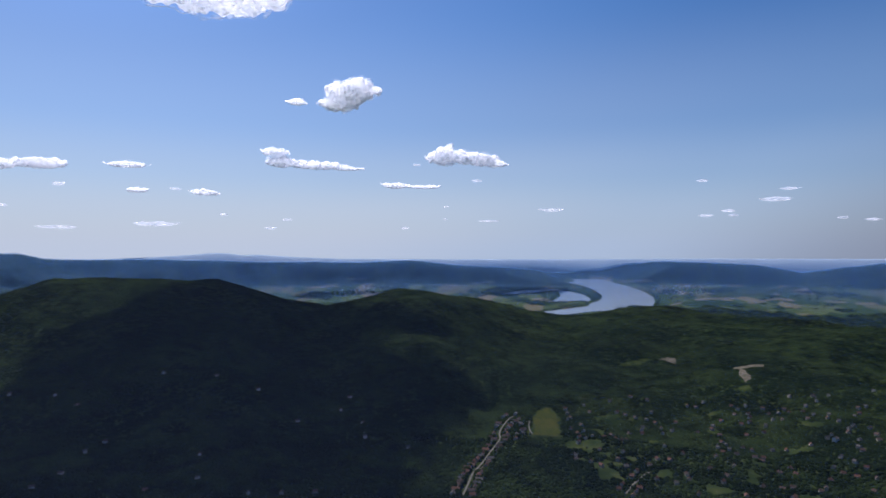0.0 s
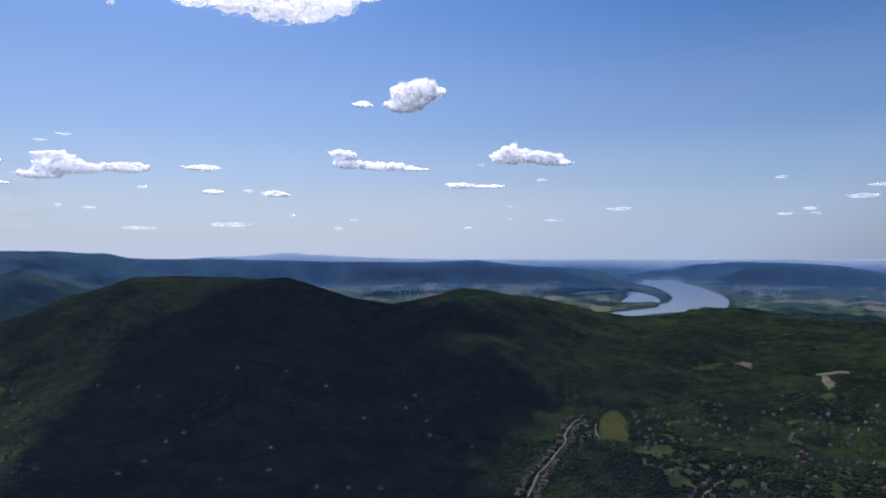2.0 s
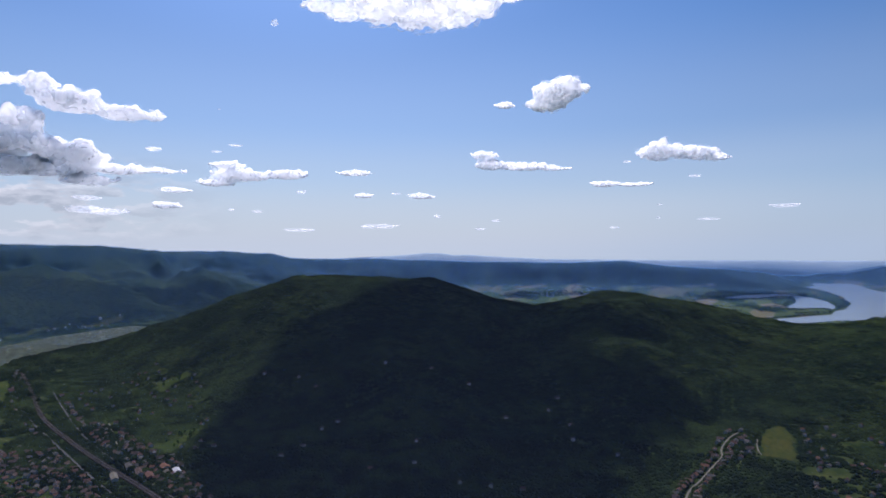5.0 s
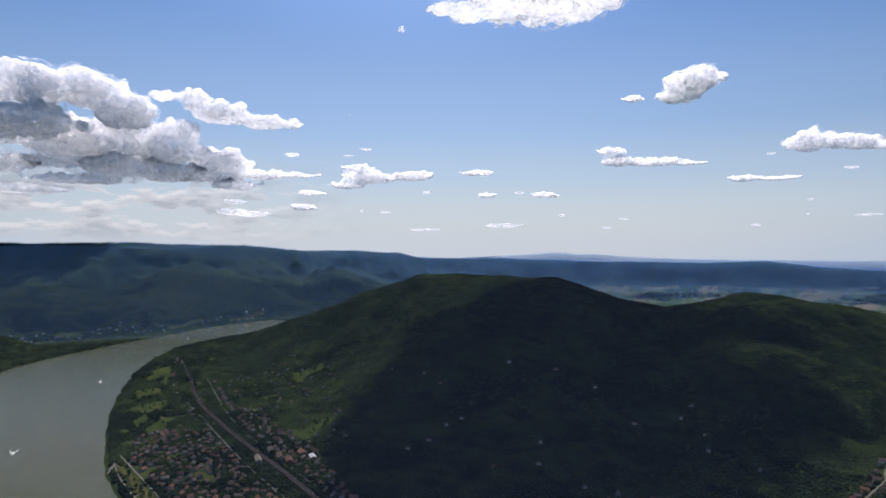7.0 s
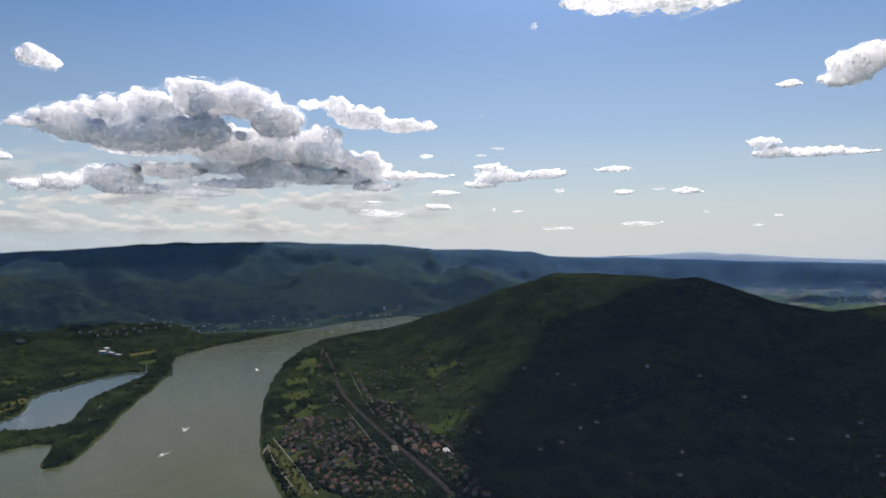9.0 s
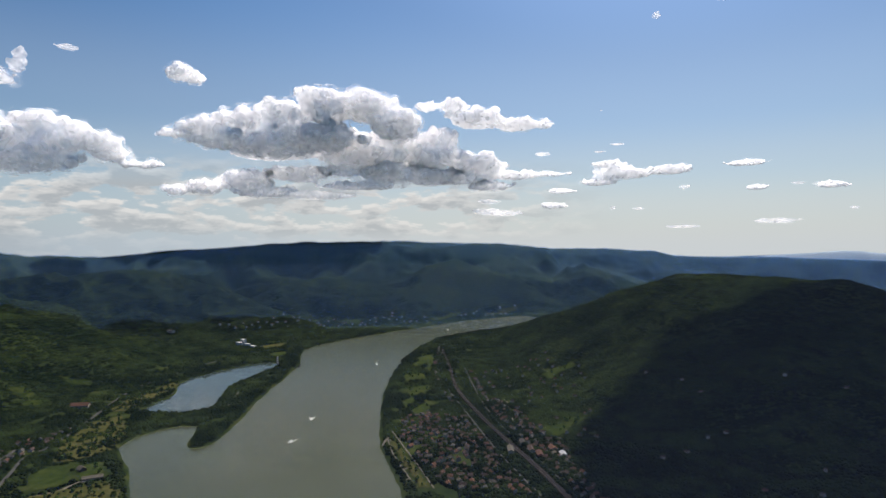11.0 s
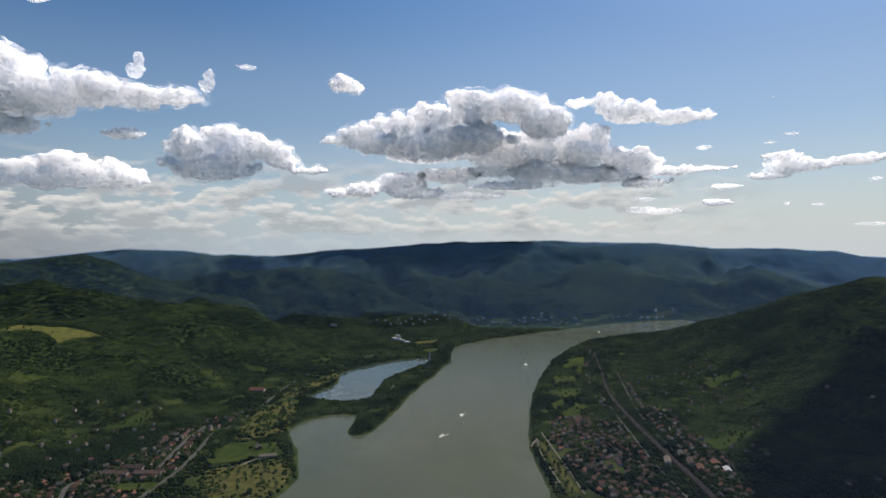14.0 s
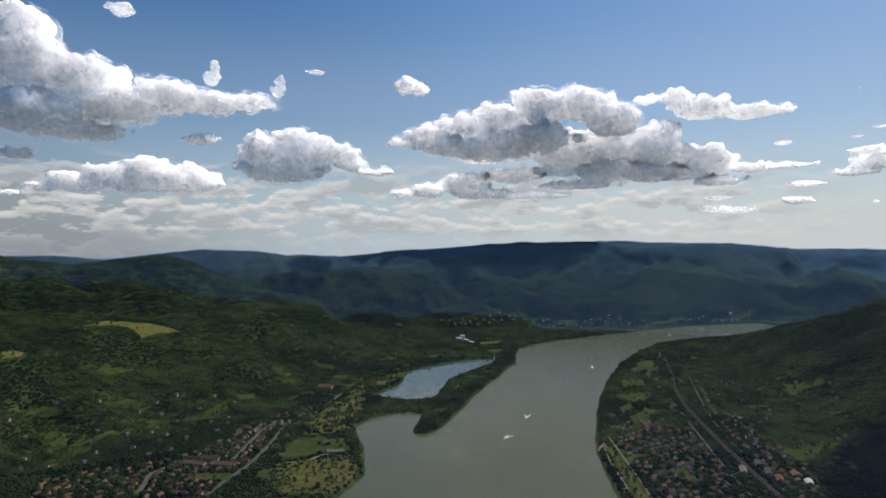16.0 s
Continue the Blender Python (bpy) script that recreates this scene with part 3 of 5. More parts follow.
def settle(zone, count, gap, grid=0.0):
    o = np.array(ZONES[zone], float)
    tries = hrng.uniform(o.min(0), o.max(0), (count * 60, 2))
    ok = (shore(tries[:, 0], tries[:, 1], ZONES[zone]) < 0) & (to_water(tries[:, 0], tries[:, 1]) > 18) & (to_paths(tries[:, 0], tries[:, 1]) > 8)
    ok &= ~inside_any(tries[:, 0], tries[:, 1], list(AREAS), 4)
    made = 0
    for x, y in tries[ok]:
        if made < count and all((x - a) ** 2 + (y - b) ** 2 > gap * gap for a, b, *_ in HOUSES):
            HOUSES.append((x, y, zone))
            made += 1


def line_street(path, zone, gap, sides, skip=0.25):
    """Houses in rows along a street."""
    line, way = along(PATHS[path], gap)
    for (x, y), (dx, dy) in zip(line[1:], way[1:]):
        for side in sides:
            if hrng.uniform() > skip:
                off = WIDTHS[path] / 2 + hrng.uniform(9, 13)
                px, py = x - dy * off * side, y + dx * off * side
                if all((px - a) ** 2 + (py - b) ** 2 > 110 for a, b, *_ in HOUSES):
                    HOUSES.append((px, py, zone, math.atan2(dy, dx)))


line_street("hill_village_road", "pitch_village", 15, (1, -1), 0.1)
line_street("village_street", "west_village", 16, (1, -1), 0.1)
line_street("village_street2", "west_village", 16, (1, -1), 0.2)
line_street("lane_right", "right_slope", 17, (1, -1), 0.2)
line_street("hill_street", "rail_village", 19, (1,), 0.35)
line_street("bank_road", "bank_village", 18, (-1,), 0.6)
settle("west_village", 112, 14)
settle("bank_village", 145, 13)
settle("rail_village", 60, 14)
settle("pitch_village", 10, 17)
settle("right_slope", 150, 15)
settle("west_slope", 34, 30)
settle("hill_gardens", 45, 24)
settle("shade_slope", 22, 40)
settle("far_bank", 60, 26)
settle("far_town", 45, 26)
settle("far_hamlet", 40, 26)
HX, HY = np.array([h[0] for h in HOUSES]), np.array([h[1] for h in HOUSES])
HOUSES.sort(key=lambda h: math.hypot(h[0], h[1]) + (900 if h[2] in ("shade_slope", "far_bank", "far_town", "far_hamlet") else 0))



def mesh_object(name, verts, faces, material, parent=None, smooth=False, label=""):
    """One mesh object from arrays of corners and faces (all faces of one size)."""
    verts, faces = np.asarray(verts, np.float32), np.asarray(faces, np.int32)
    me = bpy.data.meshes.new(name)
    me.vertices.add(len(verts))
    me.vertices.foreach_set("co", verts.ravel())
    k = faces.shape[1]
    me.loops.add(faces.size)
    me.loops.foreach_set("vertex_index", faces.ravel())
    me.polygons.add(len(faces))
    me.polygons.foreach_set("loop_start", np.arange(0, faces.size, k, dtype=np.int32))
    me.polygons.foreach_set("use_smooth", np.full(len(faces), smooth))
    me.update(calc_edges=True)
    me.materials.append(M[material])
    ob = new(name, me)
    ob.parent = parent
    if label:
        ob["label"] = label
    return ob


def polar(az, r):
    a = np.radians(az)
    return -r * np.sin(a), r * np.cos(a)


# ---- ground and water ----
AZ = np.concatenate([np.arange(-44, 116, 0.25), np.arange(116, 316, 4.0)])
RINGS = np.concatenate([[0.02, 60, 200, 450], np.geomspace(650, 2400, 170), np.linspace(2410, 4290, 190), np.linspace(4302, 4530, 18)])
ga, gr = np.meshgrid(AZ, RINGS)
gx, gy = polar(ga, gr)
gz = height(gx, gy)
nr, na = ga.shape
i, j = np.meshgrid(np.arange(nr - 1), np.arange(na), indexing="ij")
j2 = (j + 1) % na
quads = np.stack([i * na + j, (i + 1) * na + j, (i + 1) * na + j2, i * na + j2], -1).reshape(-1, 4)[:, ::-1]
ground = mesh_object("ground", np.stack([gx, gy, gz], -1).reshape(-1, 3), quads, "ground", smooth=True)
farm = ground.data.attributes.new("farm", "FLOAT", "POINT")
flat = np.clip((14 - (gz - plain(gr))) / 6, 0, 1) * np.clip((gr - 2750) / 150, 0, 1) * np.clip((32 - ga) / 3, 0, 1)
farm.data.foreach_set("value", flat.astype(np.float32).ravel())
tagged(ground, "wooded green hills and river plain under haze", "ground", kind="structure")


def water_sheet(name, material, az0, az1, r0, r1, outline, label):
    """Water lies level with the plain wherever the ground dips under it."""
    a, r = np.meshgrid(np.arange(az0, az1, 0.5), np.linspace(r0, r1, 90))
    x, y = polar(a, r)
    keep = shore(x, y, outline) < 45
    n, k = a.shape
    ii, jj = np.meshgrid(np.arange(n - 1), np.arange(k - 1), indexing="ij")
    ok = keep[:-1, :-1] | keep[1:, :-1] | keep[:-1, 1:] | keep[1:, 1:]
    f = np.stack([ii * k + jj, ii * k + jj + 1, (ii + 1) * k + jj + 1, (ii + 1) * k + jj], -1)[ok]
    used, f = np.unique(f, return_inverse=True)
    v = np.stack([x, y, plain(r)], -1).reshape(-1, 3)[used]
    return tagged(mesh_object(name, v, f.reshape(-1, 4), material, smooth=True), label, "water", kind="structure")


water_sheet("water_river", "river", 38, 398, 5, 3100, RIVER, "broad silty grey-green river")
water_sheet("water_lagoon", "lagoon", 60, 90, 1300, 2100, LAGOON, "still blue-green lagoon beside the river")
water_sheet("water_far_river", "far_river_sheen", -22, -5, 2900, 4196, FAR_RIVER, "distant river bend, paled by painted sky reflection")
water_sheet("water_far_lagoon", "far_river_sheen", -16, 0, 3100, 4196, FAR_LAGOON, "distant river backwater, paled by painted sky reflection")


# gardens and small lawns between the houses
tended = inside_any(gx, gy, ["bank_village", "rail_village", "west_village", "pitch_village", "right_slope", "west_slope", "hill_gardens"], 8)
bank_side = (to_water(gx, gy) < 190) & (ga > 50) & (gz < 12)
garden = ground.data.attributes.new("garden", "FLOAT", "POINT")
garden.data.foreach_set("value", (tended | bank_side).astype(np.float32).ravel())

# ---- forest canopy ----
rng = np.random.default_rng(7)


def crowns(x, y, size, tall=1.0):
    """Uneven tree crowns: each a jittered dome of eleven corners."""
    n = len(x)
    z = ground_z(x, y) - size * 0.06
    turn = rng.uniform(0, 2 * np.pi, n)[:, None] + np.arange(5) * 2 * np.pi / 5
    v = np.zeros((n, 11, 3))
    for k, (wide, up) in enumerate(((0.62, 0.05), (0.46, 0.62))):
        rr = size[:, None] * wide * rng.uniform(0.75, 1.25, (n, 5))
        ang = turn + k * np.pi / 5
        v[:, k * 5:k * 5 + 5, 0], v[:, k * 5:k * 5 + 5, 1] = rr * np.cos(ang), rr * np.sin(ang)
        v[:, k * 5:k * 5 + 5, 2] = size[:, None] * (up * rng.uniform(0.75, 1.25, (n, 5)))
    v[:, 10, 2] = size * rng.uniform(0.72, 0.95, n)
    v[:, 10, :2] = size[:, None] * rng.uniform(-0.12, 0.12, (n, 2))
    v[:, :, 2] *= np.broadcast_to(tall, n)[:, None]
    v += np.stack([x, y, z], -1)[:, None, :]
    one = [(q, (q + 1) % 5, 5 + q) for q in range(5)] + [((q + 1) % 5, 5 + (q + 1) % 5, 5 + q) for q in range(5)] + [(5 + q, 5 + (q + 1) % 5, 10) for q in range(5)]
    f = (np.arange(n)[:, None, None] * 11 + np.array(one)[None]).reshape(-1, 3)
    return v.reshape(-1, 3), f


def far_crowns(x, y, size, tall=1.0):
    """Plainer crowns of six corners for the farther woods."""
    n = len(x)
    turn = rng.uniform(0, 2 * np.pi, n)[:, None] + np.arange(5) * 2 * np.pi / 5
    rr = size[:, None] * 0.68 * rng.uniform(0.75, 1.25, (n, 5))
    v = np.zeros((n, 6, 3))
    v[:, :5, 0], v[:, :5, 1] = rr * np.cos(turn), rr * np.sin(turn)
    v[:, :5, 2] = size[:, None] * 0.12 * rng.uniform(0, 2, (n, 5))
    v[:, 5, :2] = size[:, None] * rng.uniform(-0.2, 0.2, (n, 2))
    v[:, 5, 2] = size * rng.uniform(0.6, 0.95, n)
    v[:, :, 2] *= np.broadcast_to(tall, n)[:, None]
    v += np.stack([x, y, ground_z(x, y) - size * 0.06], -1)[:, None, :]
    f = (np.arange(n)[:, None, None] * 6 + np.array([(q, (q + 1) % 5, 5) for q in range(5)])[None]).reshape(-1, 3)
    return v.reshape(-1, 3), f


def woods(name, near, far, material, label, category="forest"):
    v = np.vstack([near[0], far[0]])
    f = np.vstack([near[1], far[1] + len(near[0])])
    return tagged(mesh_object(name, v, f, material, smooth=True), label, category, kind="stuff")


def scatter(az0, az1, r0, r1, step):
    """Jittered places, evenly close as the eye at the middle sees them; step in radians."""
    a = np.arange(radians(az0), radians(az1), step)
    lr = np.arange(math.log(r0), math.log(r1), step)
    a, lr = (g.ravel() for g in np.meshgrid(a, lr))
    a = a + rng.uniform(-1, 1, a.shape) * step
    r = np.exp(lr + rng.uniform(-1.3, 1.3, a.shape) * step)
    return -r * np.sin(a), r * np.cos(a), r


SPLIT = 1150.0
parts_of = [scatter(-38, 110, 680, SPLIT, 0.0048), scatter(-38, 110, SPLIT, 3500, 0.0037)]
fx, fy, fr = (np.concatenate(p) for p in zip(*parts_of))
size = np.maximum(fr * np.where(fr < SPLIT, 0.0051, 0.0042), 4.6)
lane = to_paths(fx, fy)
keep = (to_water(fx, fy) > 4) & ((fr < 2700) | (ground_z(fx, fy) - plain(fr) > 9)) & (lane > size * 0.12) & ~(inside_any(fx, fy, list(AREAS), 2) & (rng.uniform(0, 1, len(fx)) > np.where(inside_any(fx, fy, ["scrub", "bank_meadow", "strip_meadow", "orchard", "vine3", "vine4"]), 0.28 + 0.5 * fbm(fx, fy, 50, 2, 51), 0.0)))
# gardens between the houses are more open than the woods
open_land = inside_any(fx, fy, ["bank_village", "rail_village", "west_village", "pitch_village"])
half_open = inside_any(fx, fy, ["right_slope", "west_slope", "hill_gardens"])
patch = fbm(fx, fy, 42, 3, 61)
keep &= ~(open_land & ((rng.uniform(0, 1, len(fx)) < 0.05) | (inside_any(fx, fy, ["west_village", "pitch_village"]) & (lane < 4.5)))) & ~(half_open & (patch > 0.42))
az_f = np.degrees(np.arctan2(-fx, fy))
bank = (to_water(fx, fy) < 190) & (az_f > 50) & (height(fx, fy) < 12)
keep &= ~(bank & (fbm(fx, fy, 36, 3, 71) > 0.2) & (to_water(fx, fy) > 22))
fx, fy, fr, size = fx[keep], fy[keep], fr[keep], size[keep]
roof = np.full(len(fx), 1e9)
for hx, hy in zip(HX, HY):
    roof = np.minimum(roof, (fx - hx) ** 2 + (fy - hy) ** 2)
clear = roof > (3.3 + size * 0.13) ** 2
fx, fy, fr, size = fx[clear], fy[clear], fr[clear], size[clear]
lush = np.clip(0.5 + 0.8 * fbm(fx, fy, 150, 3, 81), 0.2, 1.0)
size = size * np.clip(rng.lognormal(0.0, 0.2, len(fx)), 0.6, 1.7) * (0.85 + 0.3 * lush)
tall = np.interp(fr, [1000, 1500, 2400, 2700, 3300, 4200], [0.72, 0.60, 0.45, 0.32, 0.22, 0.12])
tall = tall * np.interp(ground_z(fx, fy) - plain(fr), [40, 110], [1.0, 0.72])
low_bank = (to_water(fx, fy) < 170) & (ground_z(fx, fy) - plain(fr) < 14) & (fr < 2600) & (fr > 1180)
size, tall = np.where(low_bank, size * 1.25, size), np.where(low_bank, 1.0, tall)     # tall willows and poplars by the water
town = inside_any(fx, fy, ["bank_village", "rail_village", "west_village", "pitch_village"])
size, tall = np.where(town, size * 1.25, size), np.where(town, 0.95, tall)     # garden trees stand over the roofs
near = fr < SPLIT
woods("forest", crowns(fx[near], fy[near], size[near], tall[near]), far_crowns(fx[~near], fy[~near], size[~near], tall[~near]), "forest", "dense dark green broadleaf forest covering the hills")
# hedges and copses on the far plain
fx, fy, fr = scatter(-40, 112, 2750, 4040, 0.0036)
far_flat = (height(fx, fy) - plain(fr) < 9) & (to_water(fx, fy) > 8) & ~inside_any(fx, fy, [n for n in AREAS if n.startswith("far")], 3)
keep = far_flat & ((np.abs(fbm(fx, fy, 230, 3, 44)) < 0.035) | (fbm(fx, fy, 160, 2, 45) > 0.34) | (to_water(fx, fy) < 28) | ((fr < 3050) & (fbm(fx, fy, 140, 2, 46) > -0.15)))
v, f = far_crowns(fx[keep], fy[keep], fr[keep] * 0.0034 * rng.uniform(0.8, 1.3, keep.sum()), 0.4)
tagged(mesh_object("copses", v, f, "forest"), "distant hedgerows and copses on the plain", "woods", kind="stuff")

# ---- roads, tracks and open land ----
def strip(name, line, way, offset, width, lift, material, parent=None, foot=-1.5):
    side = np.stack([-way[:, 1], way[:, 0]], 1)
    a, b = line + side * (offset - width / 2), line + side * (offset + width / 2)
    rows = []
    for p, extra in ((a, foot), (a, lift), (b, lift), (b, foot)):
        rows.append(np.stack([p[:, 0], p[:, 1], ground_z(*p.T) + extra], 1))
    top = np.maximum(rows[1][:, 2], rows[2][:, 2])
    rows[1][:, 2] = rows[2][:, 2] = top
    v = np.stack(rows, 1).reshape(-1, 3)
    f = []
    for k in range(len(line) - 1):
        for q in range(3):
            f.append((4 * k + q, 4 * k + q + 1, 4 * k + q + 5, 4 * k + q + 4))
    f = np.array(f)[:, ::-1]
    return mesh_object(name, v, f, material, parent)


ROAD_LABELS = {"gravel": "pale gravel track", "asphalt": "grey asphalt village road"}
for name, points in PATHS.items():
    if name == "railway":
        continue
    kind = "asphalt" if (WIDTHS[name] >= 5 or name in ("bank_road", "hill_street")) and name not in ("field_track", "hill_village_road", "lane_right") else "gravel"
    line, way = along(points, 6)
    tagged(strip("road", line, way, 0, WIDTHS[name], 0.9, kind), ROAD_LABELS[kind], "road", kind="structure")

line, way = along(PATHS["railway"], 8)
railway = tagged(new("railway"), "double-track railway on brown ballast", "railway", kind="structure")
strip("ballast", line, way, 0, 11, 1.3, "ballast", railway)
for off in (-3.0, -1.5, 1.5, 3.0):
    strip("rail", line, way, off, 0.25, 1.55, "steel", railway, 1.3)


def patch_of(name, outline, material, label, cell, category="meadow"):
    """Open land draped on the ground in small squares, with an uneven edge."""
    o = np.array(outline, float)
    lo, hi = o.min(0) - cell, o.max(0) + cell
    x, y = np.meshgrid(np.arange(lo[0], hi[0], cell), np.arange(lo[1], hi[1], cell))
    keep = shore(x, y, outline) + fbm(x, y, 22, 3, 33) * (6 if cell < 5 else 5) < 0
    n, k = x.shape
    i, j = np.meshgrid(np.arange(n - 1), np.arange(k - 1), indexing="ij")
    ok = keep[:-1, :-1] & keep[1:, :-1] & keep[:-1, 1:] & keep[1:, 1:]
    f = np.stack([i * k + j, i * k + j + 1, (i + 1) * k + j + 1, (i + 1) * k + j], -1)[ok]
    if not len(f):
        return None
    used, f = np.unique(f, return_inverse=True)
    v = np.stack([x, y, ground_z(x, y) + 0.7 + 0.0004 * np.hypot(x, y)], -1).reshape(-1, 3)[used]
    return tagged(mesh_object(name, v, f.reshape(-1, 4), material, smooth=True), label, category, kind="structure")


AREA_LABELS = {"hay": "mown yellow-green hill meadow in the woods", "meadow": "green meadow clearing in the woods", "dry_meadow": "yellow-green dry grass meadow", "pitch": "yellowed grass football pitch among trees", "earth": "bare tan earth clearing", "stubble": "pale harvested field on the far plain"}
for name, outline in AREAS.items():
    kind = SURFACE.get(name, "meadow")
    patch_of("field" if kind == "stubble" else "meadow", outline, kind, AREA_LABELS[kind], 6 if name.startswith("far") else 3.5)

# ---- houses ----
def part(name, bm, material, parent, label=""):
    me = bpy.data.meshes.new(name)
    bm.to_mesh(me)
    bm.free()
    me.materials.append(M[material])
    ob = new(name, me)
    ob.parent = parent
    if label:
        ob["label"] = label
    return ob


def box(bm, x0, x1, y0, y1, z0, z1):
    v = [bm.verts.new(c) for c in ((x0, y0, z0), (x1, y0, z0), (x1, y1, z0), (x0, y1, z0), (x0, y0, z1), (x1, y0, z1), (x1, y1, z1), (x0, y1, z1))]
    for f in ((3, 2, 1, 0), (4, 5, 6, 7), (0, 1, 5, 4), (1, 2, 6, 5), (2, 3, 7, 6), (3, 0, 4, 7)):
        bm.faces.new([v[k] for k in f])
    return bm


def gable_wall(l, w, h, rise):
    bm = bmesh.new()
    prof = [(-w / 2, -2.5), (w / 2, -2.5), (w / 2, h), (0, h + rise), (-w / 2, h)]
    a = [bm.verts.new((-l / 2, y, z)) for y, z in prof]
    b = [bm.verts.new((l / 2, y, z)) for y, z in prof]
    bm.faces.new(a[::-1])
    bm.faces.new(b)
    for k in range(5):
        bm.faces.new((a[k], a[(k + 1) % 5], b[(k + 1) % 5], b[k]))
    bmesh.ops.recalc_face_normals(bm, faces=bm.faces)
    return bm


def gable_roof(l, w, h, rise, over=0.5, thick=0.25):
    bm = bmesh.new()
    k = rise / (w / 2)
    prof = [(-w / 2 - over, h - over * k), (0, h + rise), (w / 2 + over, h - over * k), (w / 2 + over, h - over * k + thick), (0, h + rise + thick * 1.3), (-w / 2 - over, h - over * k + thick)]
    a = [bm.verts.new((-l / 2 - over, y, z + 0.03)) for y, z in prof]
    b = [bm.verts.new((l / 2 + over, y, z + 0.03)) for y, z in prof]
    for q in (a[::-1], b):
        bm.faces.new([q[n] for n in ((0, 1, 4, 5) if q is b else (5, 4, 1, 0))])
        bm.faces.new([q[n] for n in ((1, 2, 3, 4) if q is b else (4, 3, 2, 1))])
    for n in range(6):
        bm.faces.new((a[n], a[(n + 1) % 6], b[(n + 1) % 6], b[n]))
    bmesh.ops.recalc_face_normals(bm, faces=bm.faces)
    return bm


def make_house(l, w, h, rise, wall, roof, label, group, chimney=True, windows=True):
    root = tagged(new("house"), label, "house", group)
    part("wall", gable_wall(l, w, h, rise), wall, root)
    part("roof", gable_roof(l, w, h, rise), roof, root)
    if chimney:
        part("chimney", box(bmesh.new(), l * 0.18, l * 0.18 + 0.7, 0.4, 1.1, h + rise * 0.5, h + rise + 0.9), "brick_wall", root)
    if windows:
        for sx in (-0.25, 0.22):
            part("window", box(bmesh.new(), l * sx - 0.6, l * sx + 0.6, -w / 2 - 0.05, -w / 2 + 0.1, 1.0, 2.3), "dark_glass", root)
        part("door", box(bmesh.new(), -0.5, 0.5, -w / 2 - 0.05, -w / 2 + 0.1, 0, 2.05), "bark", root)
    return root


STYLES = {}
for roof, word in (("roof_red", "red tiled"), ("roof_brown", "brown tiled"), ("roof_grey", "grey")):
    for k, (l, w, h, rise) in enumerate(((9, 6.8, 3.0, 2.7), (11.5, 7, 3.2, 2.6), (7.5, 6.8, 4.4, 2.2))):
        STYLES[roof, k] = (l, w, h, rise, "plaster", roof, f"pale plastered village house with {word} gable roof")
COTTAGES = ("right_slope", "west_slope", "hill_gardens", "shade_slope")     # small weekend cottages
for roof, word in (("roof_red", "red tiled"), ("roof_brown", "brown tiled"), ("roof_grey", "grey")):
    for k, (l, w, h, rise) in enumerate(((6.5, 5.2, 3.2, 2.4), (7.5, 5.4, 2.8, 2.2), (5.5, 5.0, 4.0, 2.0))):
        STYLES[roof, k + 3] = (l, w, h, rise, "plaster", roof, f"small pale cottage with {word} roof among trees")
PROTO, FAR_HOUSES = {}, bmesh.new()
for n, (x, y, zone, *turn) in enumerate(HOUSES):
    roof = hrng.choice(["roof_red", "roof_brown", "roof_grey"], p=[0.44, 0.36, 0.20] if zone in ("west_village", "pitch_village") else [0.40, 0.46, 0.14])
    key = (str(roof), int(hrng.integers(0, 3)) + 3 * (zone in COTTAGES), zone)
    rz = math.degrees(turn[0]) + hrng.choice([0, 90]) if turn else hrng.choice([20, 65, 110, 155]) + hrng.uniform(-12, 12)
    m = pose(x, y, float(ground_z(x, y)), 0, 0, float(rz))
    if n >= 300:
        l, w, h, rise = STYLES[key[:2]][:4]
        for shell, slot in ((gable_wall(l, w, h, rise), 4 * zone.startswith("far")), (gable_roof(l, w, h, rise), 1 + key[1] % 3)):
            shell.transform(m)
            for f in shell.faces:
                f.material_index = slot
            tmp = bpy.data.meshes.new("tmp")
            shell.to_mesh(tmp)
            shell.free()
            FAR_HOUSES.from_mesh(tmp)
            bpy.data.meshes.remove(tmp)
    elif key not in PROTO:
        PROTO[key] = make_house(*STYLES[key[:2]], "houses of the " + zone.replace("_", " "))
        PROTO[key].matrix_basis = m
    else:
        copy_thing(PROTO[key], m)
far_me = bpy.data.meshes.new("far_houses")
FAR_HOUSES.to_mesh(far_me)
FAR_HOUSES.free()
for k in ("plaster", "roof_red", "roof_brown", "roof_grey", "white_wall"):
    far_me.materials.append(M[k])
tagged(new("far_houses", far_me), "scattered far houses with pale walls among trees", "houses", kind="stuff")

# ---- larger buildings ----
def hall(name, x, y, turn, l, w, h, rise, wall, roof, label, category="building", flat=False, bays=0, storeys=1, group=""):
    root = tagged(new(name), label, category, group)
    root.matrix_basis = pose(x, y, float(ground_z(x, y)), 0, 0, turn)
    if flat:
        part("wall", box(bmesh.new(), -l / 2, l / 2, -w / 2, w / 2, -2.5, h), wall, root)
        part("roof", box(bmesh.new(), -l / 2 - 0.3, l / 2 + 0.3, -w / 2 - 0.3, w / 2 + 0.3, h, h + 0.5), roof, root)
    else:
        part("wall", gable_wall(l, w, h, rise), wall, root)
        part("roof", gable_roof(l, w, h, rise, 0.7, 0.35), roof, root)
    for s in range(storeys):
        for k in range(bays):
            cx = (k + 0.5) / bays * l - l / 2
            for side in (-1, 1):
                y0 = side * w / 2
                part("window", box(bmesh.new(), cx - 0.9, cx + 0.9, y0 - 0.08, y0 + 0.08, s * 3 + 0.9, s * 3 + 2.4), "dark_glass", root)
    return root


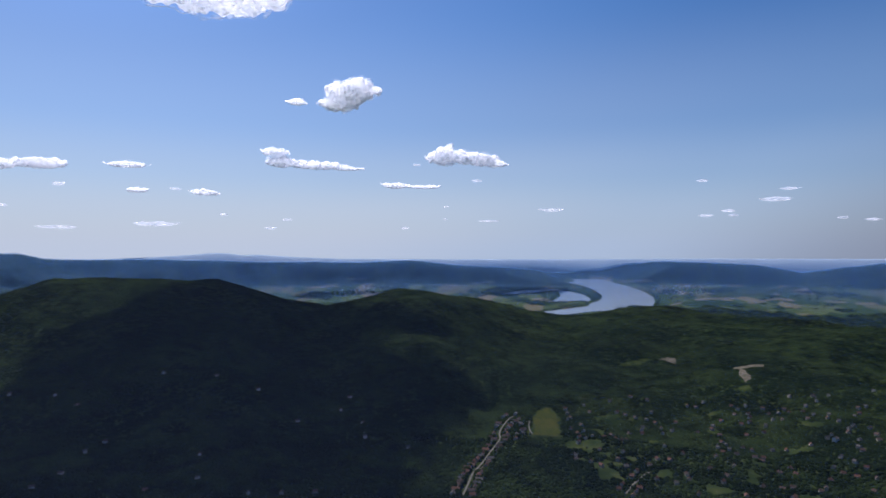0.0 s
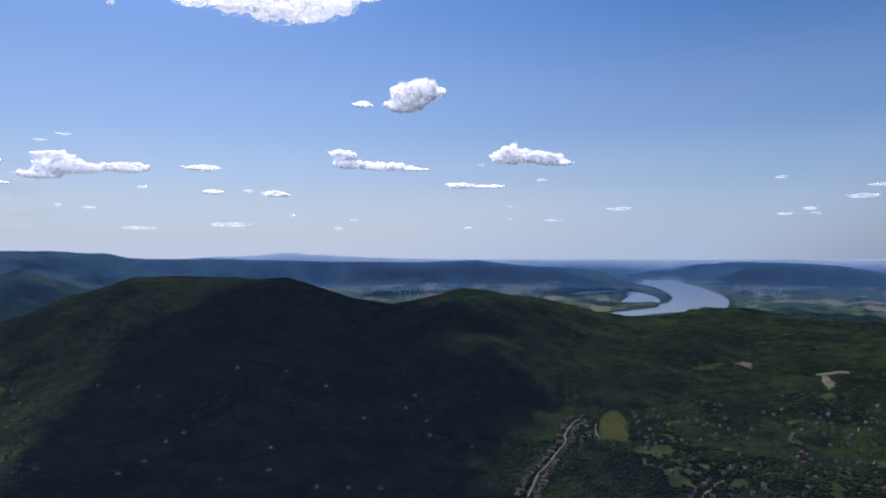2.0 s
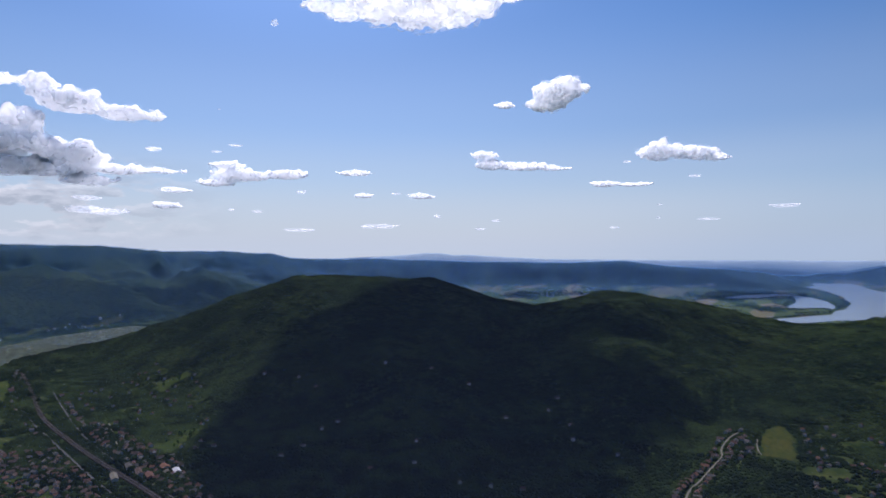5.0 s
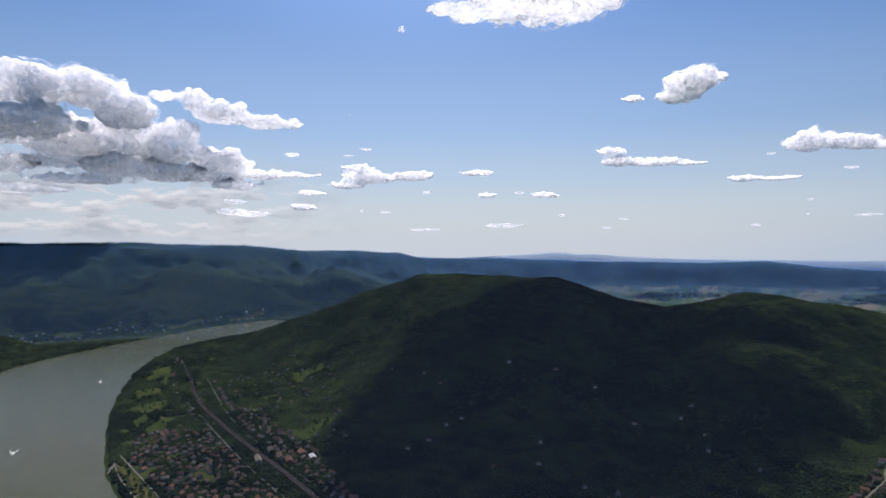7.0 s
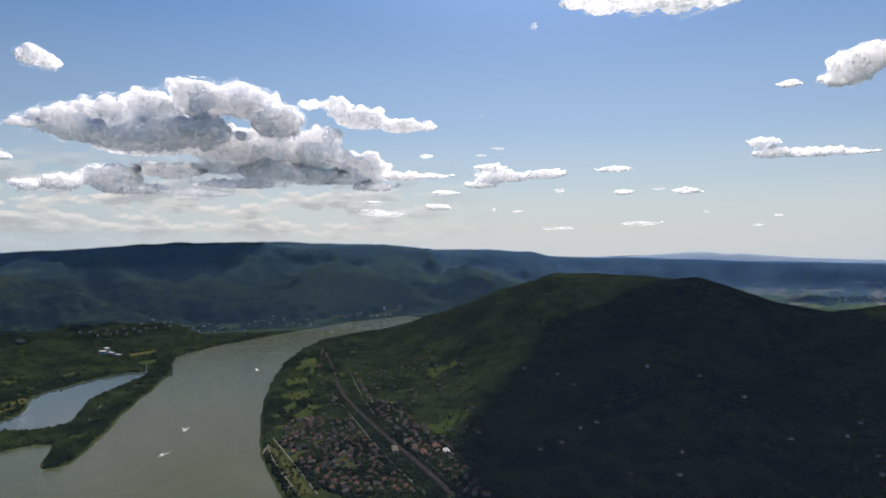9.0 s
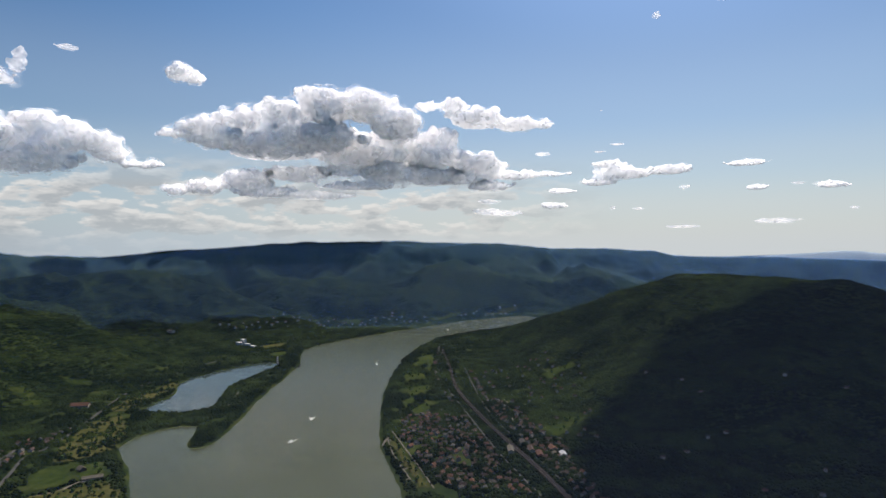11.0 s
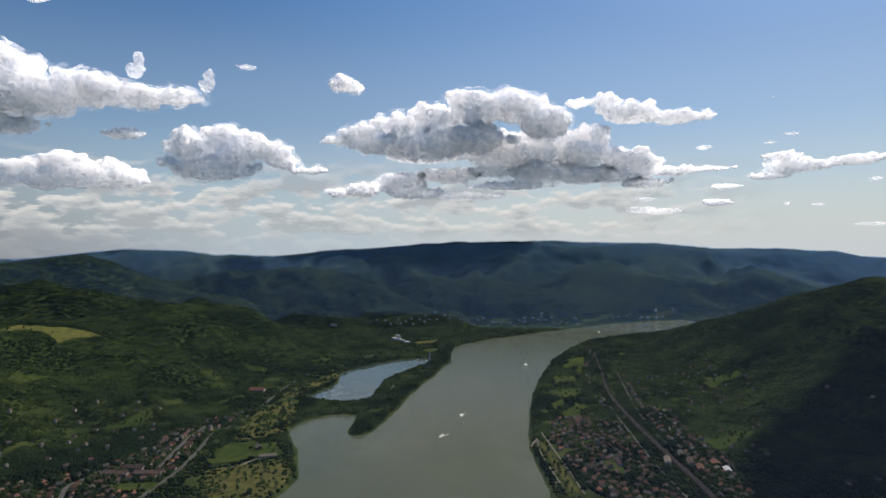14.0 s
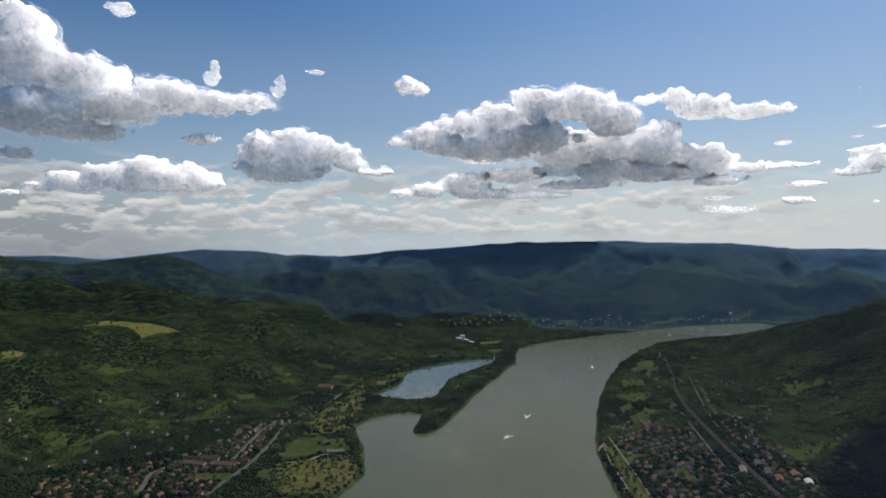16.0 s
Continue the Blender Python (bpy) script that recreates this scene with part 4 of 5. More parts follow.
# white hotel on the far bank
for x, y, l, w, h in ((-2212, 775, 26, 11, 10), (-2232, 796, 16, 11, 16), (-2176, 790, 20, 10, 8), (-2130, 793, 22, 9, 6)):
    hall("hotel_wing", x, y, 25, l, w, h, 0, "white_wall", "white_wall", "white flat-roofed hotel block among trees", "hotel", True, 6, int(h // 3.2), "hotel on the far bank")
# works beside the railway
for x, y, t, l, w, wall, roof, text in ((-703, 786, -38, 18, 10, "plaster", "metal_roof", "low hall with white metal roof beside the railway"), (-755, 764, -38, 26, 10, "plaster", "roof_brown", "long low works hall with brown roof"),
                                        (-728, 757, -38, 24, 10, "brick_wall", "roof_red", "brick works hall with red roof"), (-790, 778, -38, 22, 9, "plaster", "roof_grey", "grey-roofed shed by the railway"),
                                        (-775, 735, -38, 30, 9, "plaster", "gravel", "long shed with pale roof by the tracks"), (-735, 795, -30, 20, 12, "plaster", "roof_red", "low store with red roof")):
    hall("works_hall", x, y, t, l, w, 5, 2.2, wall, roof, text, "hall", False, 4, 1, "works halls beside the railway")
# long terraces in the west village
for x, y, t, l in ((-1062, -70, 60, 34), (-1044, -27, 66, 40), (-1079, -48, 62, 30)):
    hall("terrace_block", x, y, t, l, 11, 6.4, 3.0, "plaster", "roof_brown", "long two-storey terrace with brown tiled roof", "terrace", False, 10, 2, "terraces in the village")
hall("manor", -1546, 196, 60, 36, 15, 7, 5, "plaster", "roof_red", "large manor house with red tiled roof", "house", False, 8, 2)
hall("barn", -2548, 627, 20, 32, 14, 6, 3, "plaster", "roof_grey", "lone barn with grey roof on the wooded slope", "barn", False, 3, 1)
hall("pavilion", -1107, 142, 12, 13, 10, 4, 3.5, "bark", "roof_grey", "dark wooden pavilion beside the playing field", "pavilion", False, 3, 1)
hall("boathouse", -1058, 150, 80, 27, 9, 3.6, 2.4, "plaster", "gravel", "long low boathouse with pale roof", "boathouse", False, 6, 1)
hall("waterside_house", -2311, 2118, 40, 8, 7, 5, 2.4, "white_wall", "white_wall", "bright white house on the far shore", "house", False, 3, 2)
hall("white_villa", 665, 1061, 30, 9, 7, 6, 2.6, "white_wall", "roof_grey", "tall white villa standing out of the woods", "house", False, 2, 2)

# ---- ferry mast at the mouth of the lagoon ----
mast = tagged(new("ferry_mast"), "white lattice mast at the lagoon mouth", "mast")
mast.matrix_basis = pose(-1790, 742, float(max(ground_z(-1790, 742), 0)))
for sx in (-1, 1):
    for sy in (-1, 1):
        bm = bmesh.new()
        low = [bm.verts.new((sx * 2.2 + dx, sy * 2.2 + dy, -2)) for dx, dy in ((-.3, -.3), (.3, -.3), (.3, .3), (-.3, .3))]
        top = [bm.verts.new((sx * 0.5 + dx, sy * 0.5 + dy, 24)) for dx, dy in ((-.2, -.2), (.2, -.2), (.2, .2), (-.2, .2))]
        for k in range(4):
            bm.faces.new((low[k], low[(k + 1) % 4], top[(k + 1) % 4], top[k]))
        part("leg", bm, "white_wall", mast)
for z, half in ((6, 1.9), (12, 1.4), (18, 1.0), (24, 0.9)):
    part("crosspiece", box(bmesh.new(), -half, half, -half, half, z, z + 0.5), "white_wall", mast)


# ---- boats ----
def hull_mesh(l, w, h):
    bm = bmesh.new()
    rings = []
    for s, k in ((-0.5, 0.8), (-0.2, 1.0), (0.15, 0.95), (0.38, 0.55), (0.5, 0.05)):
        rings.append([bm.verts.new((s * l, y * w / 2 * k, z)) for y, z in ((-1, h * (1 + 0.3 * max(0, s))), (-0.75, -0.3), (0.75, -0.3), (1, h * (1 + 0.3 * max(0, s))))])
    for a, b in zip(rings[:-1], rings[1:]):
        for k in range(4):
            bm.faces.new((a[k], a[(k + 1) % 4], b[(k + 1) % 4], b[k]))
    bm.faces.new(rings[0])
    bm.faces.new(rings[-1][::-1])
    bmesh.ops.recalc_face_normals(bm, faces=bm.faces)
    return bm


def wake_mesh(l, spread, z):
    """Two foaming arms and churned water behind a boat."""
    bm = bmesh.new()
    wrng = random.Random(3)
    for side, width, reach in ((-1, 1.2, 1.0), (1, 1.2, 1.0), (0, 2.6, 0.6)):
        last = None
        for k in range(15):
            s = k / 14
            x, y = -s * l * reach, side * (0.8 + s * spread)
            half = width * (1 - 0.75 * s) * wrng.uniform(0.45, 1.2)
            pair = (bm.verts.new((x, y - half, z + 0.02 * side)), bm.verts.new((x + wrng.uniform(-.5, .5), y + half, z + 0.02 * side)))
            if last:
                bm.faces.new((last[0], pair[0], pair[1], last[1]))
            last = pair
    bmesh.ops.recalc_face_normals(bm, faces=bm.faces)
    return bm


def boat(x, y, turn, l, label, wake):
    root = tagged(new("motorboat"), label, "boat", "boats on the river")
    root.matrix_basis = pose(x, y, float(plain(np.hypot(x, y))) + 0.25, 0, 0, turn)
    part("hull", hull_mesh(l, l * 0.3, 1.1), "white_wall", root)
    part("cabin", box(bmesh.new(), -l * 0.15, l * 0.15, -l * 0.1, l * 0.1, 1.0, 2.2), "white_wall", root)
    part("windscreen", box(bmesh.new(), l * 0.15, l * 0.18, -l * 0.09, l * 0.09, 1.2, 2.1), "dark_glass", root)
    if wake:
        part("wake", wake_mesh(wake, wake * 0.22, -0.05), "foam", root, "white foaming wake")
    return root


boat(-1174, 558, -32, 9, "white motorboat with foaming wake on the river", 26)
boat(-1060, 461, -50, 9, "white motorboat turning with a foaming wake", 24)
boat(-1617, 982, 150, 9, "small white motorboat far up the river", 20)
barge = tagged(new("barge"), "long low cargo barge far up the river", "barge")
barge.matrix_basis = pose(-2094, 1634, 0.3, 0, 0, 100)
part("hull", hull_mesh(42, 8, 1.6), "roof_brown", barge)
part("wheelhouse", box(bmesh.new(), -18, -12, -3, 3, 1.2, 5), "white_wall", barge)
part("hatch", box(bmesh.new(), -9, 14, -2.8, 2.8, 1.2, 2.2), "roof_grey", barge)
part("wake", wake_mesh(70, 9, -0.1), "foam", barge, "pale wake")
far_boat = boat(1029, 3716, 70, 22, "dark river boat on the distant bend", 0)


# ---- single trees on open land ----
def make_tree(seed, h):
    trng = random.Random(seed)
    root = tagged(new("tree"), "", "tree", "trees on the river meadows")
    bm = bmesh.new()
    last = None
    for k, (z, rad) in enumerate(((-0.6, 0.045), (0.15, 0.03), (0.4, 0.022), (0.7, 0.008))):
        ring = [bm.verts.new((math.cos(q * 1.047) * rad * h + (k > 1) * 0.01 * h, math.sin(q * 1.047) * rad * h, z * h if z > 0 else z)) for q in range(6)]
        if last:
            for q in range(6):
                bm.faces.new((last[q], last[(q + 1) % 6], ring[(q + 1) % 6], ring[q]))
        last = ring
    for q in range(4):
        a = q * 1.57 + trng.uniform(-.4, .4)
        tip = Vector((math.cos(a) * h * 0.26, math.sin(a) * h * 0.26, h * trng.uniform(0.5, 0.7)))
        foot = [bm.verts.new((math.cos(b) * h * 0.014, math.sin(b) * h * 0.014, h * 0.3)) for b in (0, 2.1, 4.2)]
        end = bm.verts.new(tip)
        for n in range(3):
            bm.faces.new((foot[n], foot[(n + 1) % 3], end))
    part("trunk", bm, "bark", root)
    bm = bmesh.new()
    for q in range(26):
        a, rad, z = trng.uniform(0, 6.28), math.sqrt(trng.uniform(0, 1)) * 0.33, trng.uniform(0.3, 0.95)
        rad *= 1.15 - abs(z - 0.55) * 1.4
        m = Matrix.Translation((math.cos(a) * rad * h, math.sin(a) * rad * h, z * h)) @ Euler((trng.uniform(0, 3), trng.uniform(0, 3), 0)).to_matrix().to_4x4()
        made = bmesh.ops.create_icosphere(bm, subdivisions=1, radius=h * trng.uniform(0.07, 0.14), matrix=m)
        for v in made["verts"]:
            v.co += Vector((trng.uniform(-1, 1), trng.uniform(-1, 1), trng.uniform(-1, 1))) * h * 0.02
    part("crown", bm, "leaves", root)
    return root


TREES = [make_tree(k, h) for k, h in enumerate((7.5, 9.5, 6.0))]
for t, text in zip(TREES, ("leafy green tree on dry grass", "tall leafy tree beside the meadow", "small bushy tree on open grass")):
    t["label"] = text
placed = []
for zone, count in (("scrub", 46), ("bank_meadow", 40), ("strip_meadow", 22), ("field_r", 3), ("garden1", 6), ("garden2", 6), ("green", 4), ("orchard", 10), ("hill_meadow", 6), ("vine1", 5), ("vine2", 5), ("vine3", 4), ("vine4", 6), ("clear1", 4), ("clear2", 3), ("slope1", 4), ("hill_clear", 5), ("meadow_l", 5), ("field_w2", 4), ("lawn", 14)):
    o = np.array(AREAS[zone], float)
    pts = hrng.uniform(o.min(0), o.max(0), (count * 14, 2))
    pts = pts[(shore(pts[:, 0], pts[:, 1], AREAS[zone]) < -2) & (to_paths(pts[:, 0], pts[:, 1]) > 3)]
    placed += [tuple(p) for p in pts[:count]]
for n, (x, y) in enumerate(placed):
    m = pose(x, y, float(ground_z(x, y)) + 0.6, 0, 0, float(hrng.uniform(0, 360)))
    if n < 3:
        TREES[n].matrix_basis = m
    else:
        copy_thing(TREES[n % 3], m)

# ---- haze: a thin added sheet over the far land, tinted as distant air ----
def haze_sheet_mat():
    m, t, p = nodes("haze")
    t.nodes.remove(p)
    pos = t.nodes.new("ShaderNodeNewGeometry")
    flat = t.nodes.new("ShaderNodeVectorMath")
    flat.operation = "MULTIPLY"
    flat.inputs[1].default_value = (1, 1, 0)
    dist = t.nodes.new("ShaderNodeVectorMath")
    dist.operation = "LENGTH"
    link(t, pos.outputs["Position"], flat.inputs[0])
    link(t, flat.outputs[0], dist.inputs[0])
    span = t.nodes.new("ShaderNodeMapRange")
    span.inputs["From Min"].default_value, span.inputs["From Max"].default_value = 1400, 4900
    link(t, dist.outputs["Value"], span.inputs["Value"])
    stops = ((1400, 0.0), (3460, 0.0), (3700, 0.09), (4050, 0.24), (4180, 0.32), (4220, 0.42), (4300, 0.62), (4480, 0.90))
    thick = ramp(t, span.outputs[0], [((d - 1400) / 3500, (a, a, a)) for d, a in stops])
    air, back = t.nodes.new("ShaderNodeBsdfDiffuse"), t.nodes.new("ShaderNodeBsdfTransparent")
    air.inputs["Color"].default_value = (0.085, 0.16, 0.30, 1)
    up = t.nodes.new("ShaderNodeCombineXYZ")     # the sheet is lit evenly, whatever its slope
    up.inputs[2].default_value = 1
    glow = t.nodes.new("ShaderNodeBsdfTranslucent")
    pale = ramp(t, span.outputs[0], [((4230 - 1400) / 3500, (0.070, 0.155, 0.33)), ((4450 - 1400) / 3500, (0.27, 0.34, 0.42))])     # painted paler farthest off
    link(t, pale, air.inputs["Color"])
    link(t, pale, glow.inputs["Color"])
    lit = t.nodes.new("ShaderNodeAddShader")
    for n, k in ((air, 0), (glow, 1)):
        link(t, up.outputs[0], n.inputs["Normal"])
        link(t, n.outputs[0], lit.inputs[k])
    mix = t.nodes.new("ShaderNodeMixShader")
    link(t, thick, mix.inputs[0])
    link(t, back.outputs[0], mix.inputs[1])
    link(t, lit.outputs[0], mix.inputs[2])
    link(t, mix.outputs[0], t.nodes["Material Output"].inputs["Surface"])
    return m


M["haze"] = haze_sheet_mat()
# haze is painted by this tinted copy of the far ground, lifted a little
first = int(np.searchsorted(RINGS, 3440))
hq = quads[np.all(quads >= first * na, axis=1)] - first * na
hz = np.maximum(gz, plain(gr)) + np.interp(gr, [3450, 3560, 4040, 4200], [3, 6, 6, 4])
tagged(mesh_object("haze", np.stack([gx, gy, hz], -1)[first:].reshape(-1, 3), hq, "haze", smooth=True), "added sheet painted as pale blue haze over the far hills", "haze", kind="stuff")


# faint added veil below eye level, its tint painting haze over the near land
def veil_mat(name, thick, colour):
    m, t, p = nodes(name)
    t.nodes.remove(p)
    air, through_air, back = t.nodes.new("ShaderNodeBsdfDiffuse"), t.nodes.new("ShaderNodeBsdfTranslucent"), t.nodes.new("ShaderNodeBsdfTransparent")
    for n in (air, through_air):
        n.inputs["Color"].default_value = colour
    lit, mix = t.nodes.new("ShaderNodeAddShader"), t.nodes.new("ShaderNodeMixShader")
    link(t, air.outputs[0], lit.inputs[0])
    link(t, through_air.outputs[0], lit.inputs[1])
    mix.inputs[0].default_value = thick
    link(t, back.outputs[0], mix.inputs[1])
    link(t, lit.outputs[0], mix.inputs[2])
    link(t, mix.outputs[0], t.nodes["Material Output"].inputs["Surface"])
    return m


M["near_haze_sheet"] = veil_mat("near_haze_sheet", 0.026, (0.22, 0.31, 0.52, 1))


def veil(name, az, r, low, top, label):
    """Hangs a haze-tinted sheet at one distance, up to a line of heights."""
    k = len(az)
    up = np.linspace(0, 1, 8)[:, None]
    z = low + (top - low) * up
    x, y = polar(np.broadcast_to(az, z.shape), np.full(z.shape, r))
    i, j = np.meshgrid(np.arange(7), np.arange(k - 1), indexing="ij")
    q = np.stack([i * k + j, i * k + j + 1, (i + 1) * k + j + 1, (i + 1) * k + j], -1).reshape(-1, 4)
    return tagged(mesh_object(name, np.stack([x, y, z], -1).reshape(-1, 3), q, name, smooth=True), label, "haze", kind="stuff")


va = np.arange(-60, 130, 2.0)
veil("near_haze_sheet", va, 470.0, 0.0, np.full(len(va), EYE - 12.0), "faint blue veil added to stand in for near haze")
# haze sheet added over valley and before the long tableland, up to crests behind
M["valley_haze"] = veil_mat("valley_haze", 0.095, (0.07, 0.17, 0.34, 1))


def crest_behind(az, r):
    """Angle of the highest crest farther off than r."""
    best = np.full(len(az), -3.0)
    for rows in CHAINS.values():
        a, e, c, n = (np.array(v, float) for v in zip(*sorted(rows)))
        seen = (az >= a[0]) & (az <= a[-1]) & (np.interp(az, a, c) > r)
        best = np.where(seen, np.maximum(best, np.interp(az, a, e)), best)
    return best


for name, a0, r, text in (("valley_haze", -60, 2690.0, "thin blue sheet added to stand in for valley haze"),):
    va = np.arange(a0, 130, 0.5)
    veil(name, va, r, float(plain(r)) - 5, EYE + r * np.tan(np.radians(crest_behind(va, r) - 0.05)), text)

# ---- clouds ----
def noise3(p, size, seed):
    """Smooth noise in space, -1 to 1."""
    x, y, z = (p / size).T
    i, j, k = (np.floor(v).astype(np.int64) for v in (x, y, z))
    u, v, w = x - i, y - j, z - k
    u, v, w = (s * s * (3 - 2 * s) for s in (u, v, w))
    layer = []
    for dk in (0, 1):
        sd = (k + dk) * 7919 + seed
        a, b = hash2(i, j, sd), hash2(i + 1, j, sd)
        c, d = hash2(i, j + 1, sd), hash2(i + 1, j + 1, sd)
        layer.append((a + (b - a) * u) * (1 - v) + (c + (d - c) * u) * v)
    return (layer[0] * (1 - w) + layer[1] * w) * 2 - 1


def cloud_mat(name):
    m, t, p = nodes(name)
    n = noise_tex(t, 0.006, 5)
    link(t, ramp(t, n.outputs[0], [(0.3, (0.975, 0.978, 0.98)), (0.7, (0.992, 0.99, 0.988))]), p.inputs["Base Color"])
    p.inputs["Roughness"].default_value = 1.0
    p.inputs["Specular IOR Level"].default_value = 0.0
    p.inputs["Subsurface Weight"].default_value = 1.0
    p.inputs["Subsurface Radius"].default_value = (1.0, 1.0, 1.0)
    p.inputs["Subsurface Scale"].default_value = 700.0
    return m


def fringe_mat(name, scale, low, high, most, white):
    """Torn thin cloud: lit from both sides, with holes."""
    m, t, p = nodes(name)
    t.nodes.remove(p)
    n = noise_tex(t, scale, 2, 0.5)
    front, behind, clear = t.nodes.new("ShaderNodeBsdfDiffuse"), t.nodes.new("ShaderNodeBsdfTranslucent"), t.nodes.new("ShaderNodeBsdfTransparent")
    for k in (front, behind):
        k.inputs["Color"].default_value = (white, white * 0.995, white * 0.99, 1)
    lit, mix = t.nodes.new("ShaderNodeAddShader"), t.nodes.new("ShaderNodeMixShader")
    link(t, front.outputs[0], lit.inputs[0])
    link(t, behind.outputs[0], lit.inputs[1])
    link(t, ramp(t, n.outputs[0], [(low, (0, 0, 0)), (high, (most, most, most))]), mix.inputs[0])
    link(t, clear.outputs[0], mix.inputs[1])
    link(t, lit.outputs[0], mix.inputs[2])
    link(t, mix.outputs[0], t.nodes["Material Output"].inputs["Surface"])
    return m


M["cloud"] = cloud_mat("cloud")
M["fringe"] = fringe_mat("cloud_fringe", 0.008, 0.42, 0.66, 0.42, 0.72)
M["wisp"] = fringe_mat("cloud_wisp", 0.010, 0.48, 0.70, 0.34, 0.72)
M["thin"] = fringe_mat("thin_cloud", 0.012, 0.18, 0.55, 0.50, 0.60)
M["bright"] = fringe_mat("bright_cloud", 0.010, 0.20, 0.50, 0.85, 0.62)
ICO = bmesh.new()
bmesh.ops.create_icosphere(ICO, subdivisions=2, radius=1)
ICO_V = np.array([v.co for v in ICO.verts])
ICO_F = np.array([[v.index for v in f.verts] for f in ICO.faces])
ICO.free()
crng = np.random.default_rng(21)


def skin(name, balls, grow, voxel, base, material, rough, whole=False):
    """One smooth skin round many balls (centre and radii), billowed, with a flat base."""
    n = len(balls)
    c, rad = np.array([b[0] for b in balls]), np.array([b[1] for b in balls])
    big = float(np.median(rad))
    turn = np.array([b[2] if len(b) > 2 else 0.0 for b in balls])[:, None]
    v = ICO_V[None] * (rad + grow * big)[:, None]
    v = np.stack([v[..., 0] * np.cos(turn) - v[..., 1] * np.sin(turn), v[..., 0] * np.sin(turn) + v[..., 1] * np.cos(turn), v[..., 2]], -1)
    v = (c[:, None] + v).reshape(-1, 3)
    f = (np.arange(n)[:, None, None] * len(ICO_V) + ICO_F[None]).reshape(-1, 3)
    ob = mesh_object(name, v, f, material)
    mod = ob.modifiers.new("union", "REMESH")
    mod.mode, mod.voxel_size = "VOXEL", voxel
    me = bpy.data.meshes.new_from_object(ob.evaluated_get(bpy.context.evaluated_depsgraph_get()))
    old = ob.data
    ob.modifiers.clear()
    ob.data = me
    bpy.data.meshes.remove(old)
    k = len(me.vertices)
    co, ed = np.zeros(k * 3, np.float32), np.zeros(len(me.edges) * 2, np.int32)
    me.vertices.foreach_get("co", co)
    me.edges.foreach_get("vertices", ed)
    co, ed = co.reshape(-1, 3).astype(float), ed.reshape(-1, 2)
    ends = np.bincount(ed.ravel(), minlength=k)[:, None]
    if whole:     # drop stray crumbs beside the main piece
        tag = np.arange(k)
        for turn_ in range(40):
            low = np.minimum(tag[ed[:, 0]], tag[ed[:, 1]])
            new_tag = tag.copy()
            np.minimum.at(new_tag, ed[:, 0], low)
            np.minimum.at(new_tag, ed[:, 1], low)
            new_tag = np.minimum(new_tag, new_tag[new_tag])
            if (new_tag == tag).all():
                break
            tag = new_tag
        stray = tag != np.bincount(tag).argmax()
        if stray.any():
            bm = bmesh.new()
            bm.from_mesh(me)
            bm.verts.ensure_lookup_table()
            bmesh.ops.delete(bm, geom=[bm.verts[q] for q in np.nonzero(stray)[0]], context="VERTS")
            bm.to_mesh(me)
            bm.free()
            k = len(me.vertices)
            co, ed = np.zeros(k * 3, np.float32), np.zeros(len(me.edges) * 2, np.int32)
            me.vertices.foreach_get("co", co)
            me.edges.foreach_get("vertices", ed)
            co, ed = co.reshape(-1, 3).astype(float), ed.reshape(-1, 2)
            ends = np.bincount(ed.ravel(), minlength=k)[:, None]
    for turn_ in range(3):     # take the steps out of the skin
        mean = np.stack([np.bincount(ed[:, 0], co[ed[:, 1], q], k) + np.bincount(ed[:, 1], co[ed[:, 0], q], k) for q in range(3)], 1) / np.maximum(ends, 1)
        co = co * 0.4 + mean * 0.6
    me.vertices.foreach_set("co", co.astype(np.float32).ravel())
    me.update()
    no = np.zeros(k * 3, np.float32)
    me.vertices.foreach_get("normal", no)
    no = no.reshape(-1, 3)
    d = -0.30 + 0.0 * co[:, 0]
    for size, amount, seed in ((1.6, 0.50, 5), (0.8, 0.34, 6), (0.4, 0.20, 7), (0.2, 0.10, 8)):
        if size * big > 2.2 * voxel:
            d = d + amount * np.abs(noise3(co, big * size, seed)) * 1.3
    co = co + no * (big * rough * d)[:, None]
    under = co[:, 2] < base
    co[under, 2] = base + (co[under, 2] - base) * 0.3
    me.vertices.foreach_set("co", co.astype(np.float32).ravel())
    me.polygons.foreach_set("use_smooth", np.ones(len(me.polygons), bool))
    if not me.materials:
        me.materials.append(M[material])
    me.update()
    return ob


def billow(name, balls, voxel, base, material, single=False, edges=()):
    """A cloud: a dense body, and a torn soft fringe round it; a thin one is fringe alone."""
    if material == "thin":
        return skin(name, balls, 0.0, voxel, base - 1e3, "thin", 0.8, True)
    body = skin(name, balls, 0.0, voxel, base, material, 1.0, single)
    for grow, kind in edges or ((0.30, "fringe"), (0.75, "wisp"))[material == "bright":]:
        soft = skin(kind, balls, grow, voxel * 2.0, base - 30, kind, 1.3, single)
        soft.parent = body
        soft["label"] = "thin torn white edge"
    return body


